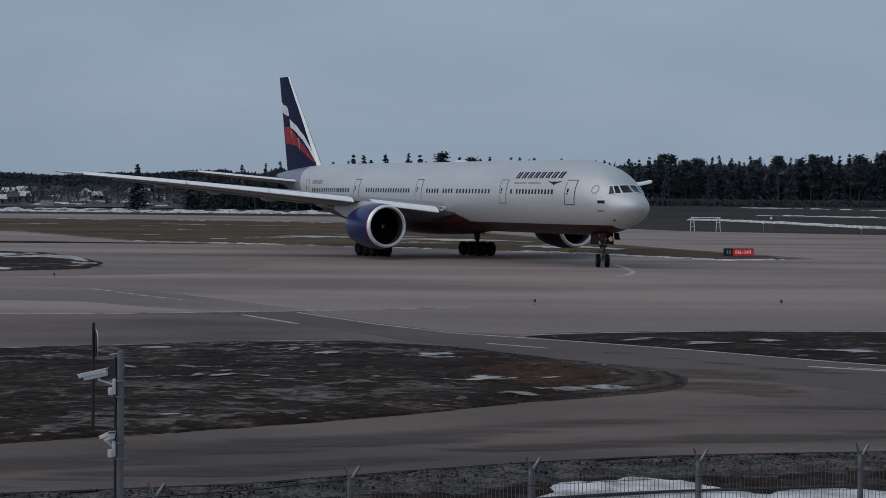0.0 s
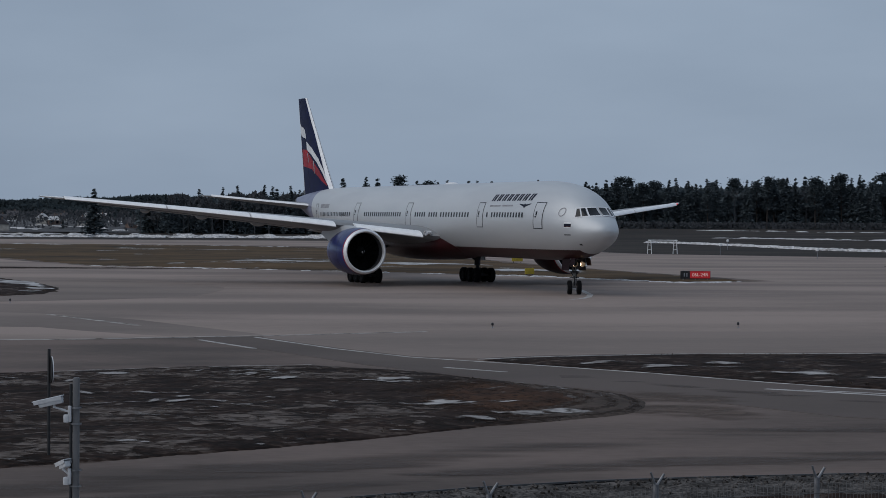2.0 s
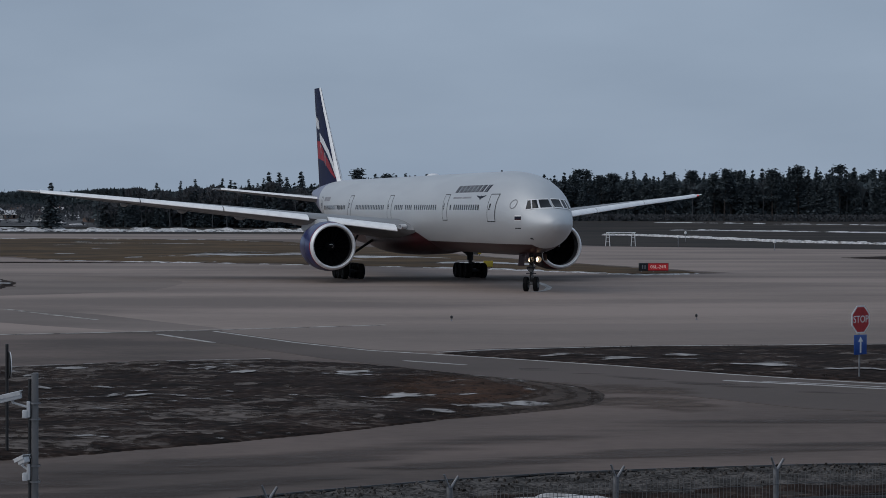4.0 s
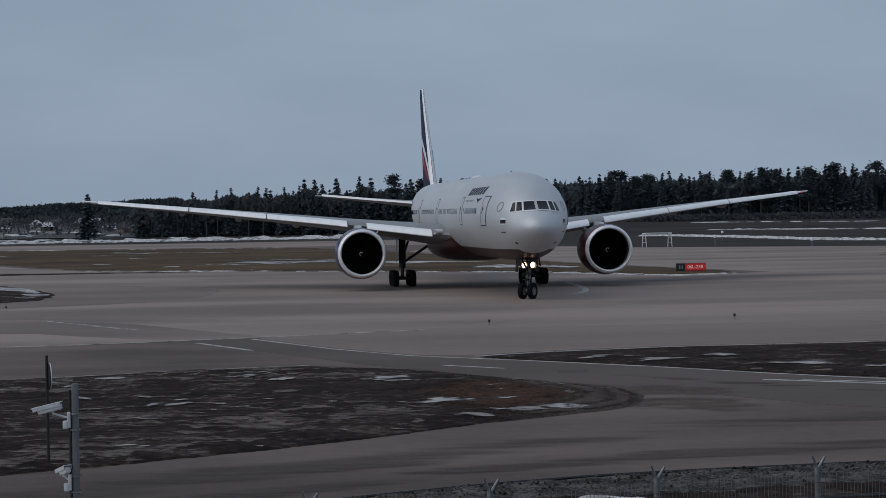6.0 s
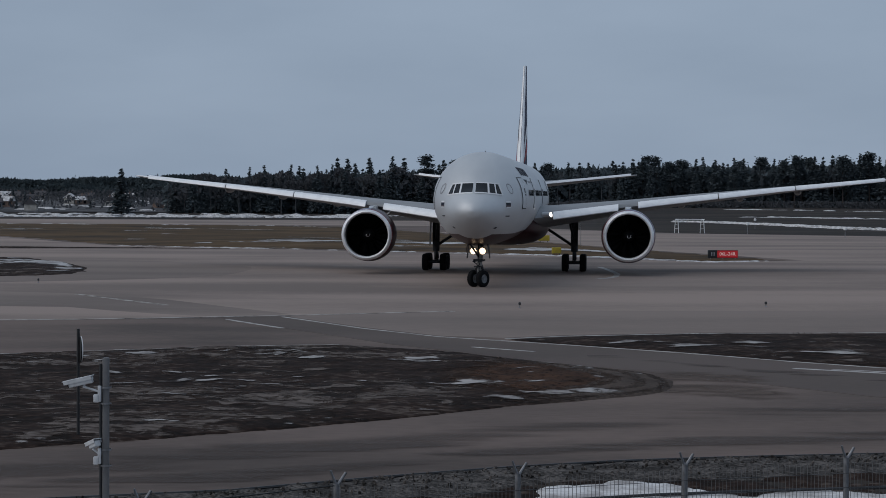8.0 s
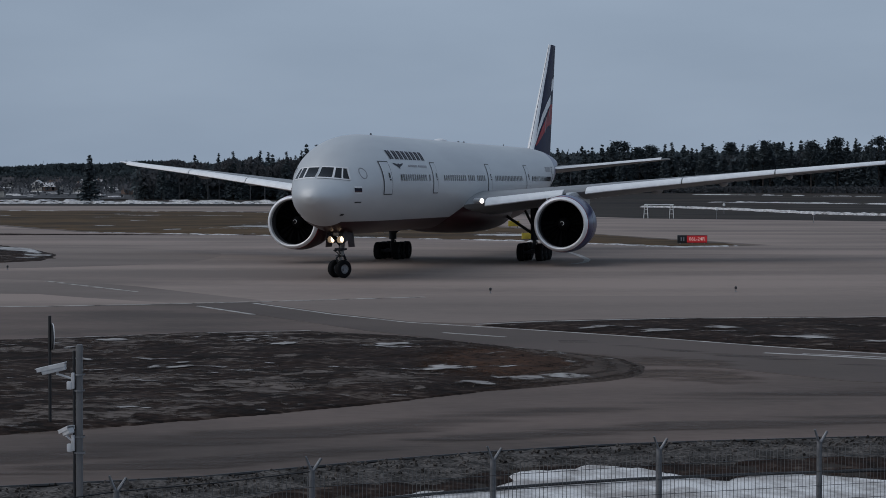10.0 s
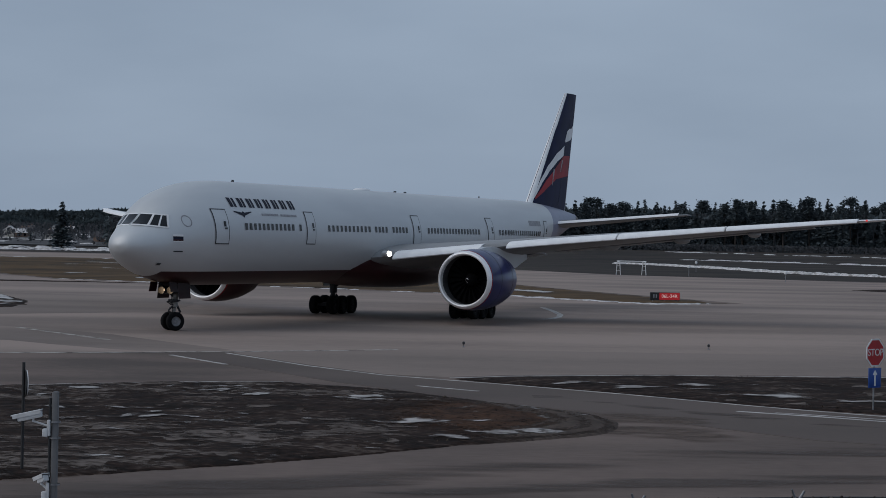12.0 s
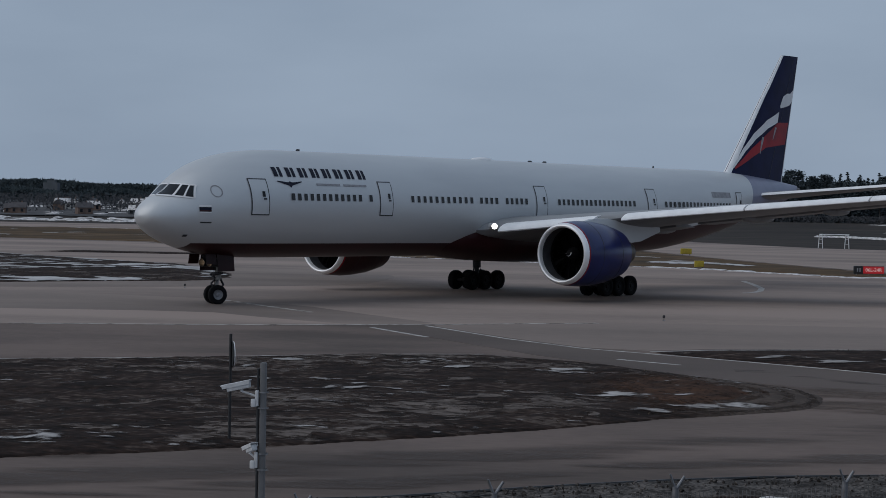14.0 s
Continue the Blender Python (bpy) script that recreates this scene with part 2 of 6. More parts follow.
# ---- small tools ----


def put(name, mesh_or_bm, mat=None, parent=None, label="", smooth=True):
    if isinstance(mesh_or_bm, bmesh.types.BMesh):
        me = bpy.data.meshes.new(name)
        mesh_or_bm.normal_update()
        mesh_or_bm.to_mesh(me)
        mesh_or_bm.free()
    else:
        me = mesh_or_bm
    if mat is not None and not me.materials:
        for m in mat if isinstance(mat, (list, tuple)) else [mat]:
            me.materials.append(m)
    if smooth:
        me.shade_smooth()
        me.set_sharp_from_angle(angle=radians(40))
    ob = new(name, me)
    if parent:
        ob.parent = parent
    if label:
        ob["label"] = label
    return ob


def part(name, bm, mat, parent, label="", smooth=True):
    return put(name, bm, mat, parent, label, smooth)


def thing(name, label, category, group="", kind="", at=None):
    ob = new(name)
    ob.empty_display_size = 0.2
    if at is not None:
        ob.matrix_world = at
    return tagged(ob, label, category, group, kind)


def box(bm, cx, cy, cz, sx, sy, sz, turn=None, bevel=0.0):
    res = bmesh.ops.create_cube(bm, size=1.0)
    m = Matrix.Translation((cx, cy, cz)) @ (turn or Matrix()) @ Matrix.Diagonal((sx, sy, sz, 1))
    bmesh.ops.transform(bm, matrix=m, verts=res["verts"])
    if bevel:
        edges = list({e for v in res["verts"] for e in v.link_edges})
        bmesh.ops.bevel(bm, geom=edges, offset=bevel, segments=2, profile=0.5, affect="EDGES")
    return bm


def rod(bm, a, b, r0, r1=None, seg=10):
    a, b = Vector(a), Vector(b)
    d = b - a
    res = bmesh.ops.create_cone(bm, cap_ends=True, segments=seg, radius1=r0, radius2=r0 if r1 is None else r1, depth=d.length)
    q = d.to_track_quat("Z", "Y").to_matrix().to_4x4()
    bmesh.ops.transform(bm, matrix=Matrix.Translation((a + b) / 2) @ q, verts=res["verts"])
    return bm


def lathe(bm, profile, axis, seg=32, origin=(0, 0, 0)):
    """Turns (along, radius) pairs about the axis 'x' or 'y' or 'z' through origin."""
    rings = []
    ox, oy, oz = origin
    for a, r in profile:
        ring = []
        for i in range(seg):
            t = 2 * math.pi * i / seg
            c, s = r * math.cos(t), r * math.sin(t)
            co = {"x": (a, c, s), "y": (s, a, c), "z": (c, s, a)}[axis]
            ring.append(bm.verts.new((co[0] + ox, co[1] + oy, co[2] + oz)))
        rings.append(ring)
    for p, q in zip(rings, rings[1:]):
        for i in range(seg):
            j = (i + 1) % seg
            bm.faces.new((p[i], p[j], q[j], q[i]))
    return rings


def loft(bm, rings, closed=True, caps=False, mats=None):
    """Skins rows of points; returns the rows of verts."""
    vs = [[bm.verts.new(p) for p in r] for r in rings]
    for a, b in zip(vs, vs[1:]):
        n = len(a)
        for i in range(n if closed else n - 1):
            j = (i + 1) % n
            try:
                bm.faces.new((a[i], a[j], b[j], b[i]))
            except ValueError:
                pass
    if caps:
        bm.faces.new(vs[0][::-1])
        bm.faces.new(vs[-1])
    return vs


def lattice(seed, n=256):
    return np.random.RandomState(seed).rand(n, n)


LATTICES = [lattice(k) for k in range(8)]


def fbm(x, y, scale, octaves=4, seed=0):
    """Smooth value noise between about 0 and 1, for arrays."""
    tot, amp, norm = 0, 1.0, 0.0
    for o in range(octaves):
        L = LATTICES[(seed + o) % 8]
        u, v = x / scale * 2 ** o + 17.3 * seed, y / scale * 2 ** o + 9.1 * seed
        i, j = np.floor(u).astype(int), np.floor(v).astype(int)
        fu, fv = u - i, v - j
        fu, fv = fu * fu * (3 - 2 * fu), fv * fv * (3 - 2 * fv)
        g = lambda a, b: L[a % 256, b % 256]
        tot = tot + amp * ((g(i, j) * (1 - fu) + g(i + 1, j) * fu) * (1 - fv) + (g(i, j + 1) * (1 - fu) + g(i + 1, j + 1) * fu) * fv)
        norm += amp
        amp *= 0.5
    return tot / norm


def inside(px, py, poly):
    """Signed distance to a polygon, positive inside, for arrays."""
    d = np.full(px.shape, 1e9)
    odd = np.zeros(px.shape, bool)
    for (ax, ay), (bx, by) in zip(poly, poly[1:] + poly[:1]):
        ex, ey = bx - ax, by - ay
        t = np.clip(((px - ax) * ex + (py - ay) * ey) / (ex * ex + ey * ey), 0, 1)
        d = np.minimum(d, np.hypot(px - ax - t * ex, py - ay - t * ey))
        if ay != by:
            odd ^= ((ay > py) != (by > py)) & (px < (bx - ax) * (py - ay) / (by - ay) + ax)
    return np.where(odd, d, -d)


def heightfield(name, xs, ys, z, keep, mat, parent=None, label="", cover=None):
    nx, ny = len(xs), len(ys)
    X, Y = np.meshgrid(xs, ys)
    used = keep[:-1, :-1] | keep[1:, :-1] | keep[:-1, 1:] | keep[1:, 1:]
    idx = np.arange(nx * ny).reshape(ny, nx)
    f = np.stack([idx[:-1, :-1], idx[:-1, 1:], idx[1:, 1:], idx[1:, :-1]], -1)[used]
    ids = np.unique(f)
    back = np.zeros(nx * ny, int)
    back[ids] = np.arange(len(ids))
    co = np.stack([X.ravel(), Y.ravel(), z.ravel()], 1)[ids]
    me = bpy.data.meshes.new(name)
    me.from_pydata(co.tolist(), [], back[f].tolist())
    me.update()
    if cover is not None:
        me.attributes.new("cover", "FLOAT", "POINT").data.foreach_set("value", np.ascontiguousarray(cover.ravel()[ids], dtype=np.float32))
    return put(name, me, mat, parent, label)


def slab(name, poly, top, thick, mat, label, kind="structure", category=""):
    bm = bmesh.new()
    f = bm.faces.new([bm.verts.new((x, y, top)) for x, y in poly])
    if f.calc_area() and f.normal.z < 0:
        bmesh.ops.reverse_faces(bm, faces=[f])
    r = bmesh.ops.extrude_face_region(bm, geom=[f])
    bmesh.ops.translate(bm, vec=(0, 0, -thick), verts=[v for v in r["geom"] if isinstance(v, bmesh.types.BMVert)])
    bmesh.ops.recalc_face_normals(bm, faces=bm.faces)
    return tagged(put(name, bm, mat, smooth=False), label, category, kind=kind)


def tube(bm, pts, r, seg=8):
    """One bent round bar through the points."""
    rings = []
    for i, p in enumerate(pts):
        d = (Vector(pts[min(i + 1, len(pts) - 1)]) - Vector(pts[max(i - 1, 0)])).normalized()
        u = d.cross(Vector((0, 0, 1))).normalized()
        w = u.cross(d)
        rings.append([Vector(p) + r * (math.cos(a) * u + math.sin(a) * w) for a in (2 * math.pi * k / seg for k in range(seg))])
    loft(bm, rings, caps=True)
    bmesh.ops.recalc_face_normals(bm, faces=bm.faces)
    return bm

# ---- ground, pavements, turf ----
ROAD_EDGE = [(-60, 13.2), (-7.9, 35.2), (-4.0, 36.6), (-0.9, 38.7), (1.3, 40.0), (3.7, 41.1), (6.2, 41.8), (9.6, 42.5), (60, 46.5)]


def edge_y(x):
    return np.interp(x, [p[0] for p in ROAD_EDGE], [p[1] for p in ROAD_EDGE])


def ground_z(x, y):
    """Level field, with a shallow ditch in front of the service road, along the fence."""
    d = np.clip((edge_y(x) - 0.15 - y) / 7.0, 0, 1)
    return -0.03 - 0.42 * d * d * (3 - 2 * d)


def make_ground():
    xs = np.concatenate([[-4500, -2000, -900, -400, -150, -70], np.arange(-40, 40.1, 1.0), [70, 150, 400, 900, 2000, 4500]])
    ys = np.concatenate([[-600, -150, -40, 0], np.arange(8, 52, 1.0), [70, 110, 170, 250, 330, 450, 700, 1100, 1800, 3000, 4800]])
    X, Y = np.meshgrid(xs, ys)
    return tagged(heightfield("ground", xs, ys, ground_z(X, Y), np.ones(X.shape, bool), M_FIELD), "dark wet winter field with dead grass", "ground", kind="structure")


make_ground()
slab("pavement", [(x, y) for x, y in ROAD_EDGE] + [(260, 60), (260, 270), (74, 329), (41, 352), (22, 400), (8, 560), (-420, 560), (-420, 13)], 0.0, 0.6, M_ASPHALT, "wide worn grey asphalt taxiways and service road", category="pavement")
slab("taxiway", [(-150, 66), (-60, 78), (-19.8, 87.9), (-7.5, 92.5), (0.4, 97.2), (8.8, 98.4), (22.3, 98.8), (60, 99), (200, 100), (200, 268), (74, 325), (42, 347), (22, 396), (9, 440), (-1, 345), (16, 256), (23, 225), (34, 187), (24, 179), (12, 198), (-11, 215), (-39, 233), (-65, 286), (-150, 330)], 0.004, 0.02, M_CONCRETE, "pale grey concrete taxiway surface", category="taxiway")
slab("taxiway_shoulder", [(-7.3, 92.9), (0.4, 97.4), (8.8, 98.6), (22.3, 98.8), (60, 99), (200, 100), (200, 92), (60, 87.5), (24, 84.0), (10.8, 82.0), (4.9, 80.0), (2.3, 78.2), (-0.2, 79.2), (-3.4, 84.2), (-7.2, 91.6)], 0.003, 0.02, M_OLDPAVE, "grey concrete shoulder of the taxiway", category="pavement")
slab("runway", [(-420, 462), (6, 440), (2, 555), (-420, 555)], 0.004, 0.02, M_CONCRETE, "distant pale grey runway strip", category="runway")
slab("road", [(-9.0, 92.1), (-7.6, 92.3), (-3.5, 83.9), (-0.3, 78.9), (4.6, 74.3), (14.6, 64.6), (40, 46), (30, 45), (12, 55), (6.8, 62.3), (3.2, 66.5), (0.3, 70.9), (-2.0, 74.2), (-6.9, 83.6), (-10.2, 90)], 0.008, 0.02, M_ROAD, "dark asphalt service road that branches off the taxiway", category="road")
slab("old_pavement", [(-75, 196), (-52, 185), (-40.4, 179.5), (-32.4, 178), (-24.1, 173.4), (-18.3, 165.9), (-15.8, 160), (-15.3, 155), (-15.5, 148), (-16.1, 142), (-18, 138), (-20.7, 134.8), (-25.7, 130.9), (-29, 129), (-38, 124), (-75, 110)], 0.008, 0.02, M_LANE, "darker older concrete between the taxiways", category="pavement")
slab("road_crossing", [(-40, 121), (-26.2, 115.7), (-22.2, 114), (-18.9, 111.6), (-15.0, 106.8), (-11.2, 100.2), (-8.5, 95.8), (-7.4, 93.9), (-9.2, 92.3), (-11.6, 92.0), (-13.6, 93.6), (-16.3, 96.1), (-19.1, 99.2), (-22.5, 99.6), (-40, 98)], 0.006, 0.02, M_LANE, "darker worn lane that crosses the taxiway", category="road")
NEAR_ISLAND = [(-60, 44), (-20.2, 66.0), (-15.3, 68.3), (-11.8, 70.2), (-8.0, 72.3), (-3.9, 73.5), (0.3, 70.6), (3.2, 66.2), (5.7, 62.9), (6.5, 61.6), (6.9, 58.9), (6.3, 56.3), (5.0, 54.6), (3.3, 53.1), (1.7, 52.0), (0.2, 50.2), (-2.5, 47.6), (-5.0, 45.6), (-7.4, 43.9), (-9.6, 42.4), (-12.5, 40.6), (-60, 18)]
RIGHT_ISLAND = [(2.4, 77.0), (4.9, 78.7), (10.8, 80.8), (18.4, 81.8), (24, 82.6), (60, 86), (60, 34), (16.3, 63.7), (14.6, 64.9), (11.9, 67.2), (8.5, 71.0), (4.6, 74.7)]
FAR_ISLAND = [(-28.1, 154.5), (-27.3, 148.3), (-27.4, 143), (-29.3, 140.1), (-31.4, 138.6), (-40, 131), (-75, 120), (-120, 160), (-90, 235), (-65, 210), (-42, 184), (-38.6, 182.1), (-35.7, 175.6), (-33.3, 171), (-31, 163.7), (-29.5, 159.7)]
BROWN_ISLAND = [(32, 187), (24, 181), (12, 200), (-11, 218), (-39, 236), (-65, 290), (-180, 345), (-300, 400), (-300, 452), (-98, 438), (-22, 416), (-2, 340), (15, 255), (22, 224)]
SMALL_ISLAND = [(60.5, 257), (64, 247), (95, 258), (110, 290), (75, 274)]


def turf(name, poly, step, rise, snow, mat, label, box_to=None, seed=1, snow_stretch=1.0, rim=0.0):
    """A low hump of rough turf whose edge dips under the pavement, with thin patches of old snow on it."""
    px, py = [p[0] for p in poly], [p[1] for p in poly]
    x0, x1, y0, y1 = box_to or (min(px), max(px), min(py), max(py))
    xs, ys = np.arange(x0 - 1, x1 + 1, step * 0.6), np.arange(y0 - 1, y1 + 1, step * 1.5)
    X, Y = np.meshgrid(xs, ys)
    d = inside(X, Y, poly) + (fbm(X, Y, 1.2, 3, seed) - 0.5) * 2.0 * step
    body = np.clip(d / (8 * step), 0, 1)
    z = np.where(d > 0, 0.03 + rise * body + (fbm(X, Y, 6 * step, 4, seed + 2) - 0.5) * rise * 1.5 * body, d * 0.6)
    ob = tagged(heightfield(name, xs, ys, z, z > -0.15, mat), label, "grass verge", kind="structure")
    near = name == "near_verge"

    def layer(suffix, n, share, soft, lift, mat, label, category, thick=0.04):
        """A thin layer over the share of the turf where n is highest, fading out over soft."""
        level = np.quantile(n[d > 0], 1 - share)
        cover = np.clip((n - level) / soft + 0.5, 0, 1) * np.clip(d / (1.5 * step), 0, 1)
        tagged(heightfield(name + suffix, xs, ys, z + lift + rise * thick * cover, cover > 0.02, mat, cover=cover), label, category, kind="stuff")

    def streaks(grain, stretch, k):
        return fbm(X / stretch, Y, grain, 4, k) * 0.6 + fbm(X / 1.6, Y, 22 * step, 3, k + 1) * 0.4

    if step < 0.8:
        n = streaks(0.42 if near else 0.6, 1.7, seed + 2)
        for cx, cy, rx, ry in GREY_SPOTS:
            n = n + 0.16 * np.exp(-((X - cx) / rx) ** 2 - ((Y - cy) / ry) ** 2)
        layer("_matted_grass", n, 0.25 if near else 0.08, 0.12, 0.006, M_MAT, "flattened grey dead grass on the turf", "grass")
    if near:
        n = streaks(1.2, 1.3, 4) * 0.35 + np.exp(-((X - 2.9) / 2.7) ** 2 - ((Y - 60.0) / 6.0) ** 2)
        layer("_brown_grass", n, 0.055, 0.6, 0.009, M_RUST, "rust-brown dead grass on the turf", "grass")
        track = np.clip((2.7 - d) / 1.2, 0, 1) * np.clip((X - 1.6) / 2.6, 0, 1) * (0.75 + 0.35 * np.cos(d * 9.0 + 1.5 * fbm(X, Y, 2.0, 2, 3)))
        tagged(heightfield("muddy_gravel_rim", xs, ys, z + 0.014, (track > 0.02) & (d > -0.1), M_RIMGRAVEL, cover=track), "muddy gravel rim round the end of the turf", "gravel", kind="stuff")
    if snow:
        n = streaks(2.2 * step if step > 0.2 else 0.38, snow_stretch, seed + 5) + rim * np.exp(-((d - 3.0 * step) / (2.0 * step)) ** 2)
        if step < 0.3:
            for cx, cy, rx, ry in SNOW_SPOTS:
                n = n + 0.24 * np.exp(-((X - cx) / rx) ** 2 - ((Y - cy) / ry) ** 2)
        layer("_snow", n, snow, 0.15 if step < 0.3 else 0.07, 0.024, M_SLUSH if step < 0.3 else M_THINSNOW, "thin melting patches of old snow on the turf", "snow", 0.16)
    return ob


# where the matted grass and the last snow lie: centre and reach
GREY_SPOTS = [(-10.5, 66.5, 2.5, 2.5), (-12.5, 63.5, 3.0, 1.2), (-4.9, 61.5, 2.0, 1.8), (-2.0, 68.0, 3.0, 2.2), (-8.5, 54.5, 2.5, 1.0), (-4.4, 52.0, 1.4, 1.8), (-8.5, 45.5, 3.0, 1.4)]
SNOW_SPOTS = [(-0.9, 65.8, 0.9, 0.7), (0.5, 57.2, 1.1, 0.6), (2.5, 57.6, 0.8, 0.8), (3.4, 54.9, 1.2, 0.6), (2.7, 54.4, 0.8, 0.5), (4.3, 55.5, 0.7, 0.5), (1.7, 53.2, 0.6, 0.5), (-8.1, 60.2, 1.2, 0.6), (-10.1, 60.1, 0.7, 0.5), (-6.9, 46.8, 0.9, 0.5), (-10.2, 67.0, 0.8, 0.9), (-6.2, 69.8, 0.9, 0.6), (-4.5, 66.2, 0.6, 0.6), (15.9, 76.5, 1.8, 0.6), (13.9, 69.5, 1.0, 0.6), (11.5, 74.3, 0.8, 0.5), (8.9, 72.6, 0.9, 0.5), (6.7, 74.3, 0.8, 0.5)]
turf("near_verge", NEAR_ISLAND, 0.16, 0.10, 0.044, M_TURF, "dark wet dead turf island beside the service road", (-24, 8, 34, 75), seed=1, snow_stretch=1.7)
turf("side_verge", RIGHT_ISLAND, 0.22, 0.10, 0.07, M_TURF, "dark turf island with streaks of snow", (1, 32, 50, 86), seed=3, snow_stretch=4.5)
turf("far_verge", FAR_ISLAND, 0.5, 0.16, 0.20, M_TURF, "dark turf island between distant taxiways", seed=2, snow_stretch=2.4, rim=0.16)
turf("brown_verge", BROWN_ISLAND, 1.6, 0.25, 0.032, M_BROWN, "wide brown dead grass strip before the runway", (-200, 36, 176, 456), seed=5, snow_stretch=3.0, rim=-0.2)
turf("thin_verge", [(-60, 226), (-46, 223.5), (-36, 224), (-24, 222), (-24, 221), (-35, 221), (-48, 217.5), (-62, 218)], 0.5, 0.15, 0, M_TURF, "thin strip of dark turf along the taxiway", seed=6)
turf("small_verge", SMALL_ISLAND, 0.8, 0.15, 0, M_TURF, "small dark turf island at the edge of the taxiway", seed=4)


def painted_line(pts, width, mat=M_LINE, label="worn white painted line on the asphalt"):
    bm = bmesh.new()
    rows = []
    for i, p in enumerate(pts):
        a, b = Vector(pts[max(i - 1, 0)]), Vector(pts[min(i + 1, len(pts) - 1)])
        n = (b - a).normalized()
        n = Vector((-n.y, n.x)) * width / 2
        p = Vector(p)
        rows.append([(p.x + n.x, p.y + n.y, 0.013), (p.x - n.x, p.y - n.y, 0.013), (p.x - n.x, p.y - n.y, 0.002), (p.x + n.x, p.y + n.y, 0.002)])
    loft(bm, rows, caps=True)
    bmesh.ops.recalc_face_normals(bm, faces=bm.faces)
    return tagged(put("painted_line", bm, mat, smooth=False), label, "road marking", kind="structure")


painted_line([(-21.2, 112.8), (-14.4, 101.3)], 0.35, M_FAINT)
painted_line([(-9.9, 89.3), (-6.9, 83.4)], 0.22)
painted_line([(-7.6, 91.6), (-3.5, 83.5), (-0.3, 78.6), (4.6, 74.4), (8.6, 70.7), (12.0, 66.9), (14.8, 64.3), (24, 57)], 0.19)
painted_line([(1.0, 73.1), (3.2, 71.0)], 0.2)
painted_line([(-26, 86.5), (-15, 89.4), (-7.5, 92.7), (0.4, 97.0)], 0.4, M_FAINT)
painted_line([(12.9, 164.7), (13.1, 156.6), (13.0, 148.6), (12.4, 143.5), (11.7, 140.7), (10.8, 139.1)], 0.45)
painted_line([(-20.5, 66.6), (-15.4, 68.8), (-11.8, 70.8), (-8.0, 72.9), (-4.0, 74.1)], 0.14, M_FAINT)
painted_line([(2.4, 77.6), (4.9, 79.3), (10.8, 81.4), (18.4, 82.4), (26, 83.4)], 0.2)
painted_line([(11.4, 64.3), (14.0, 62.6), (18, 59.6)], 0.28)
painted_line([(12.6, 64.0), (14.6, 62.9), (17, 61.2)], 0.16)


def grass_tufts():
    """Dry grass standing out of the near turf."""
    r = np.random.RandomState(8)
    x, y = r.uniform(-22, 20, 26000), r.uniform(40, 82, 26000)
    d = np.maximum(inside(x, y, NEAR_ISLAND), inside(x, y, RIGHT_ISLAND))
    dense = fbm(x / 2, y, 2.5, 3, 5) + 0.12 * (d < 0.5)
    ok = (d > 0.6) & (dense > 0.60)
    verts, faces = [], []
    for px, py in zip(x[ok], y[ok]):
        for _ in range(3):
            a, h, w = r.uniform(0, 6.28), r.uniform(-0.02, 0.05), r.uniform(0.01, 0.03)
            ox, oy = r.normal(0, 0.07, 2)
            lx, ly = r.normal(0, 0.08, 2)
            k = len(verts)
            verts.extend([(px + ox - w * math.cos(a), py + oy - w * math.sin(a), 0.05), (px + ox + w * math.cos(a), py + oy + w * math.sin(a), 0.05), (px + ox + lx, py + oy + ly, 0.10 + h)])
            faces.append((k, k + 1, k + 2))
    me = bpy.data.meshes.new("grass_tufts")
    me.from_pydata(verts, [], faces)
    me.update()
    tagged(put("grass_tufts", me, M_STRAW, smooth=False), "dry dead grass tufts standing in the turf", "grass", kind="stuff")


grass_tufts()


def mud_on_asphalt():
    """Dried mud that wheels have carried off the turf's rim."""
    xs, ys = np.arange(-12, 13, 0.2), np.arange(40, 72, 0.09)
    X, Y = np.meshgrid(xs, ys)
    d = -inside(X, Y, NEAR_ISLAND)
    tip = np.exp(-((X - 8.0) / 4.0) ** 2 - ((Y - 58) / 6.0) ** 2)
    n = fbm(X / 1.8, Y, 1.6, 4, 3) + 0.22 * tip - d * (0.16 - 0.11 * tip)
    cover = np.clip((n - 0.40) / 0.3, 0, 1)
    tagged(heightfield("dried_mud", xs, ys, 0.011 + 0 * n, (cover > 0.02) & (d > -0.4), M_DIRT, cover=cover), "dried brown mud smeared on the asphalt", "mud", kind="stuff")


mud_on_asphalt()


def tyre_wear(name, path, half, seed, level=0.50):
    """Dark streaks that wheels have left along a lane."""
    px, py = [p[0] for p in path], [p[1] for p in path]
    xs, ys = np.arange(min(px) - 1, max(px) + 1, 0.25), np.arange(min(py) - 3, max(py) + 3, 0.09)
    X, Y = np.meshgrid(xs, ys)
    off = np.abs(Y - np.interp(X, px, py))
    n = fbm(X / 14, Y, half * 0.8, 4, seed) - 0.25 * (off / half) ** 2
    cover = np.clip((n - level + 0.27) / 0.35, 0, 1)
    tagged(heightfield(name, xs, ys, 0.0145 + 0 * n, cover > 0.02, M_WEAR, cover=cover), "dark streaks of tyre wear on the asphalt", "tyre marks", kind="stuff")


tyre_wear("lane_wear", [(-12, 37.2), (-4.0, 42.0), (1.3, 46.2), (6.2, 49.5), (14, 52.0), (24, 54)], 1.7, 2, 0.44)
tyre_wear("edge_wear", [(-12, 34.8), (-4.0, 38.6), (1.3, 42.2), (6.2, 44.6), (14, 46.6), (24, 48)], 0.9, 4, 0.46)
tyre_wear("branch_wear", [(6, 68.5), (10, 63.5), (14, 59.5), (22, 54)], 0.8, 5)

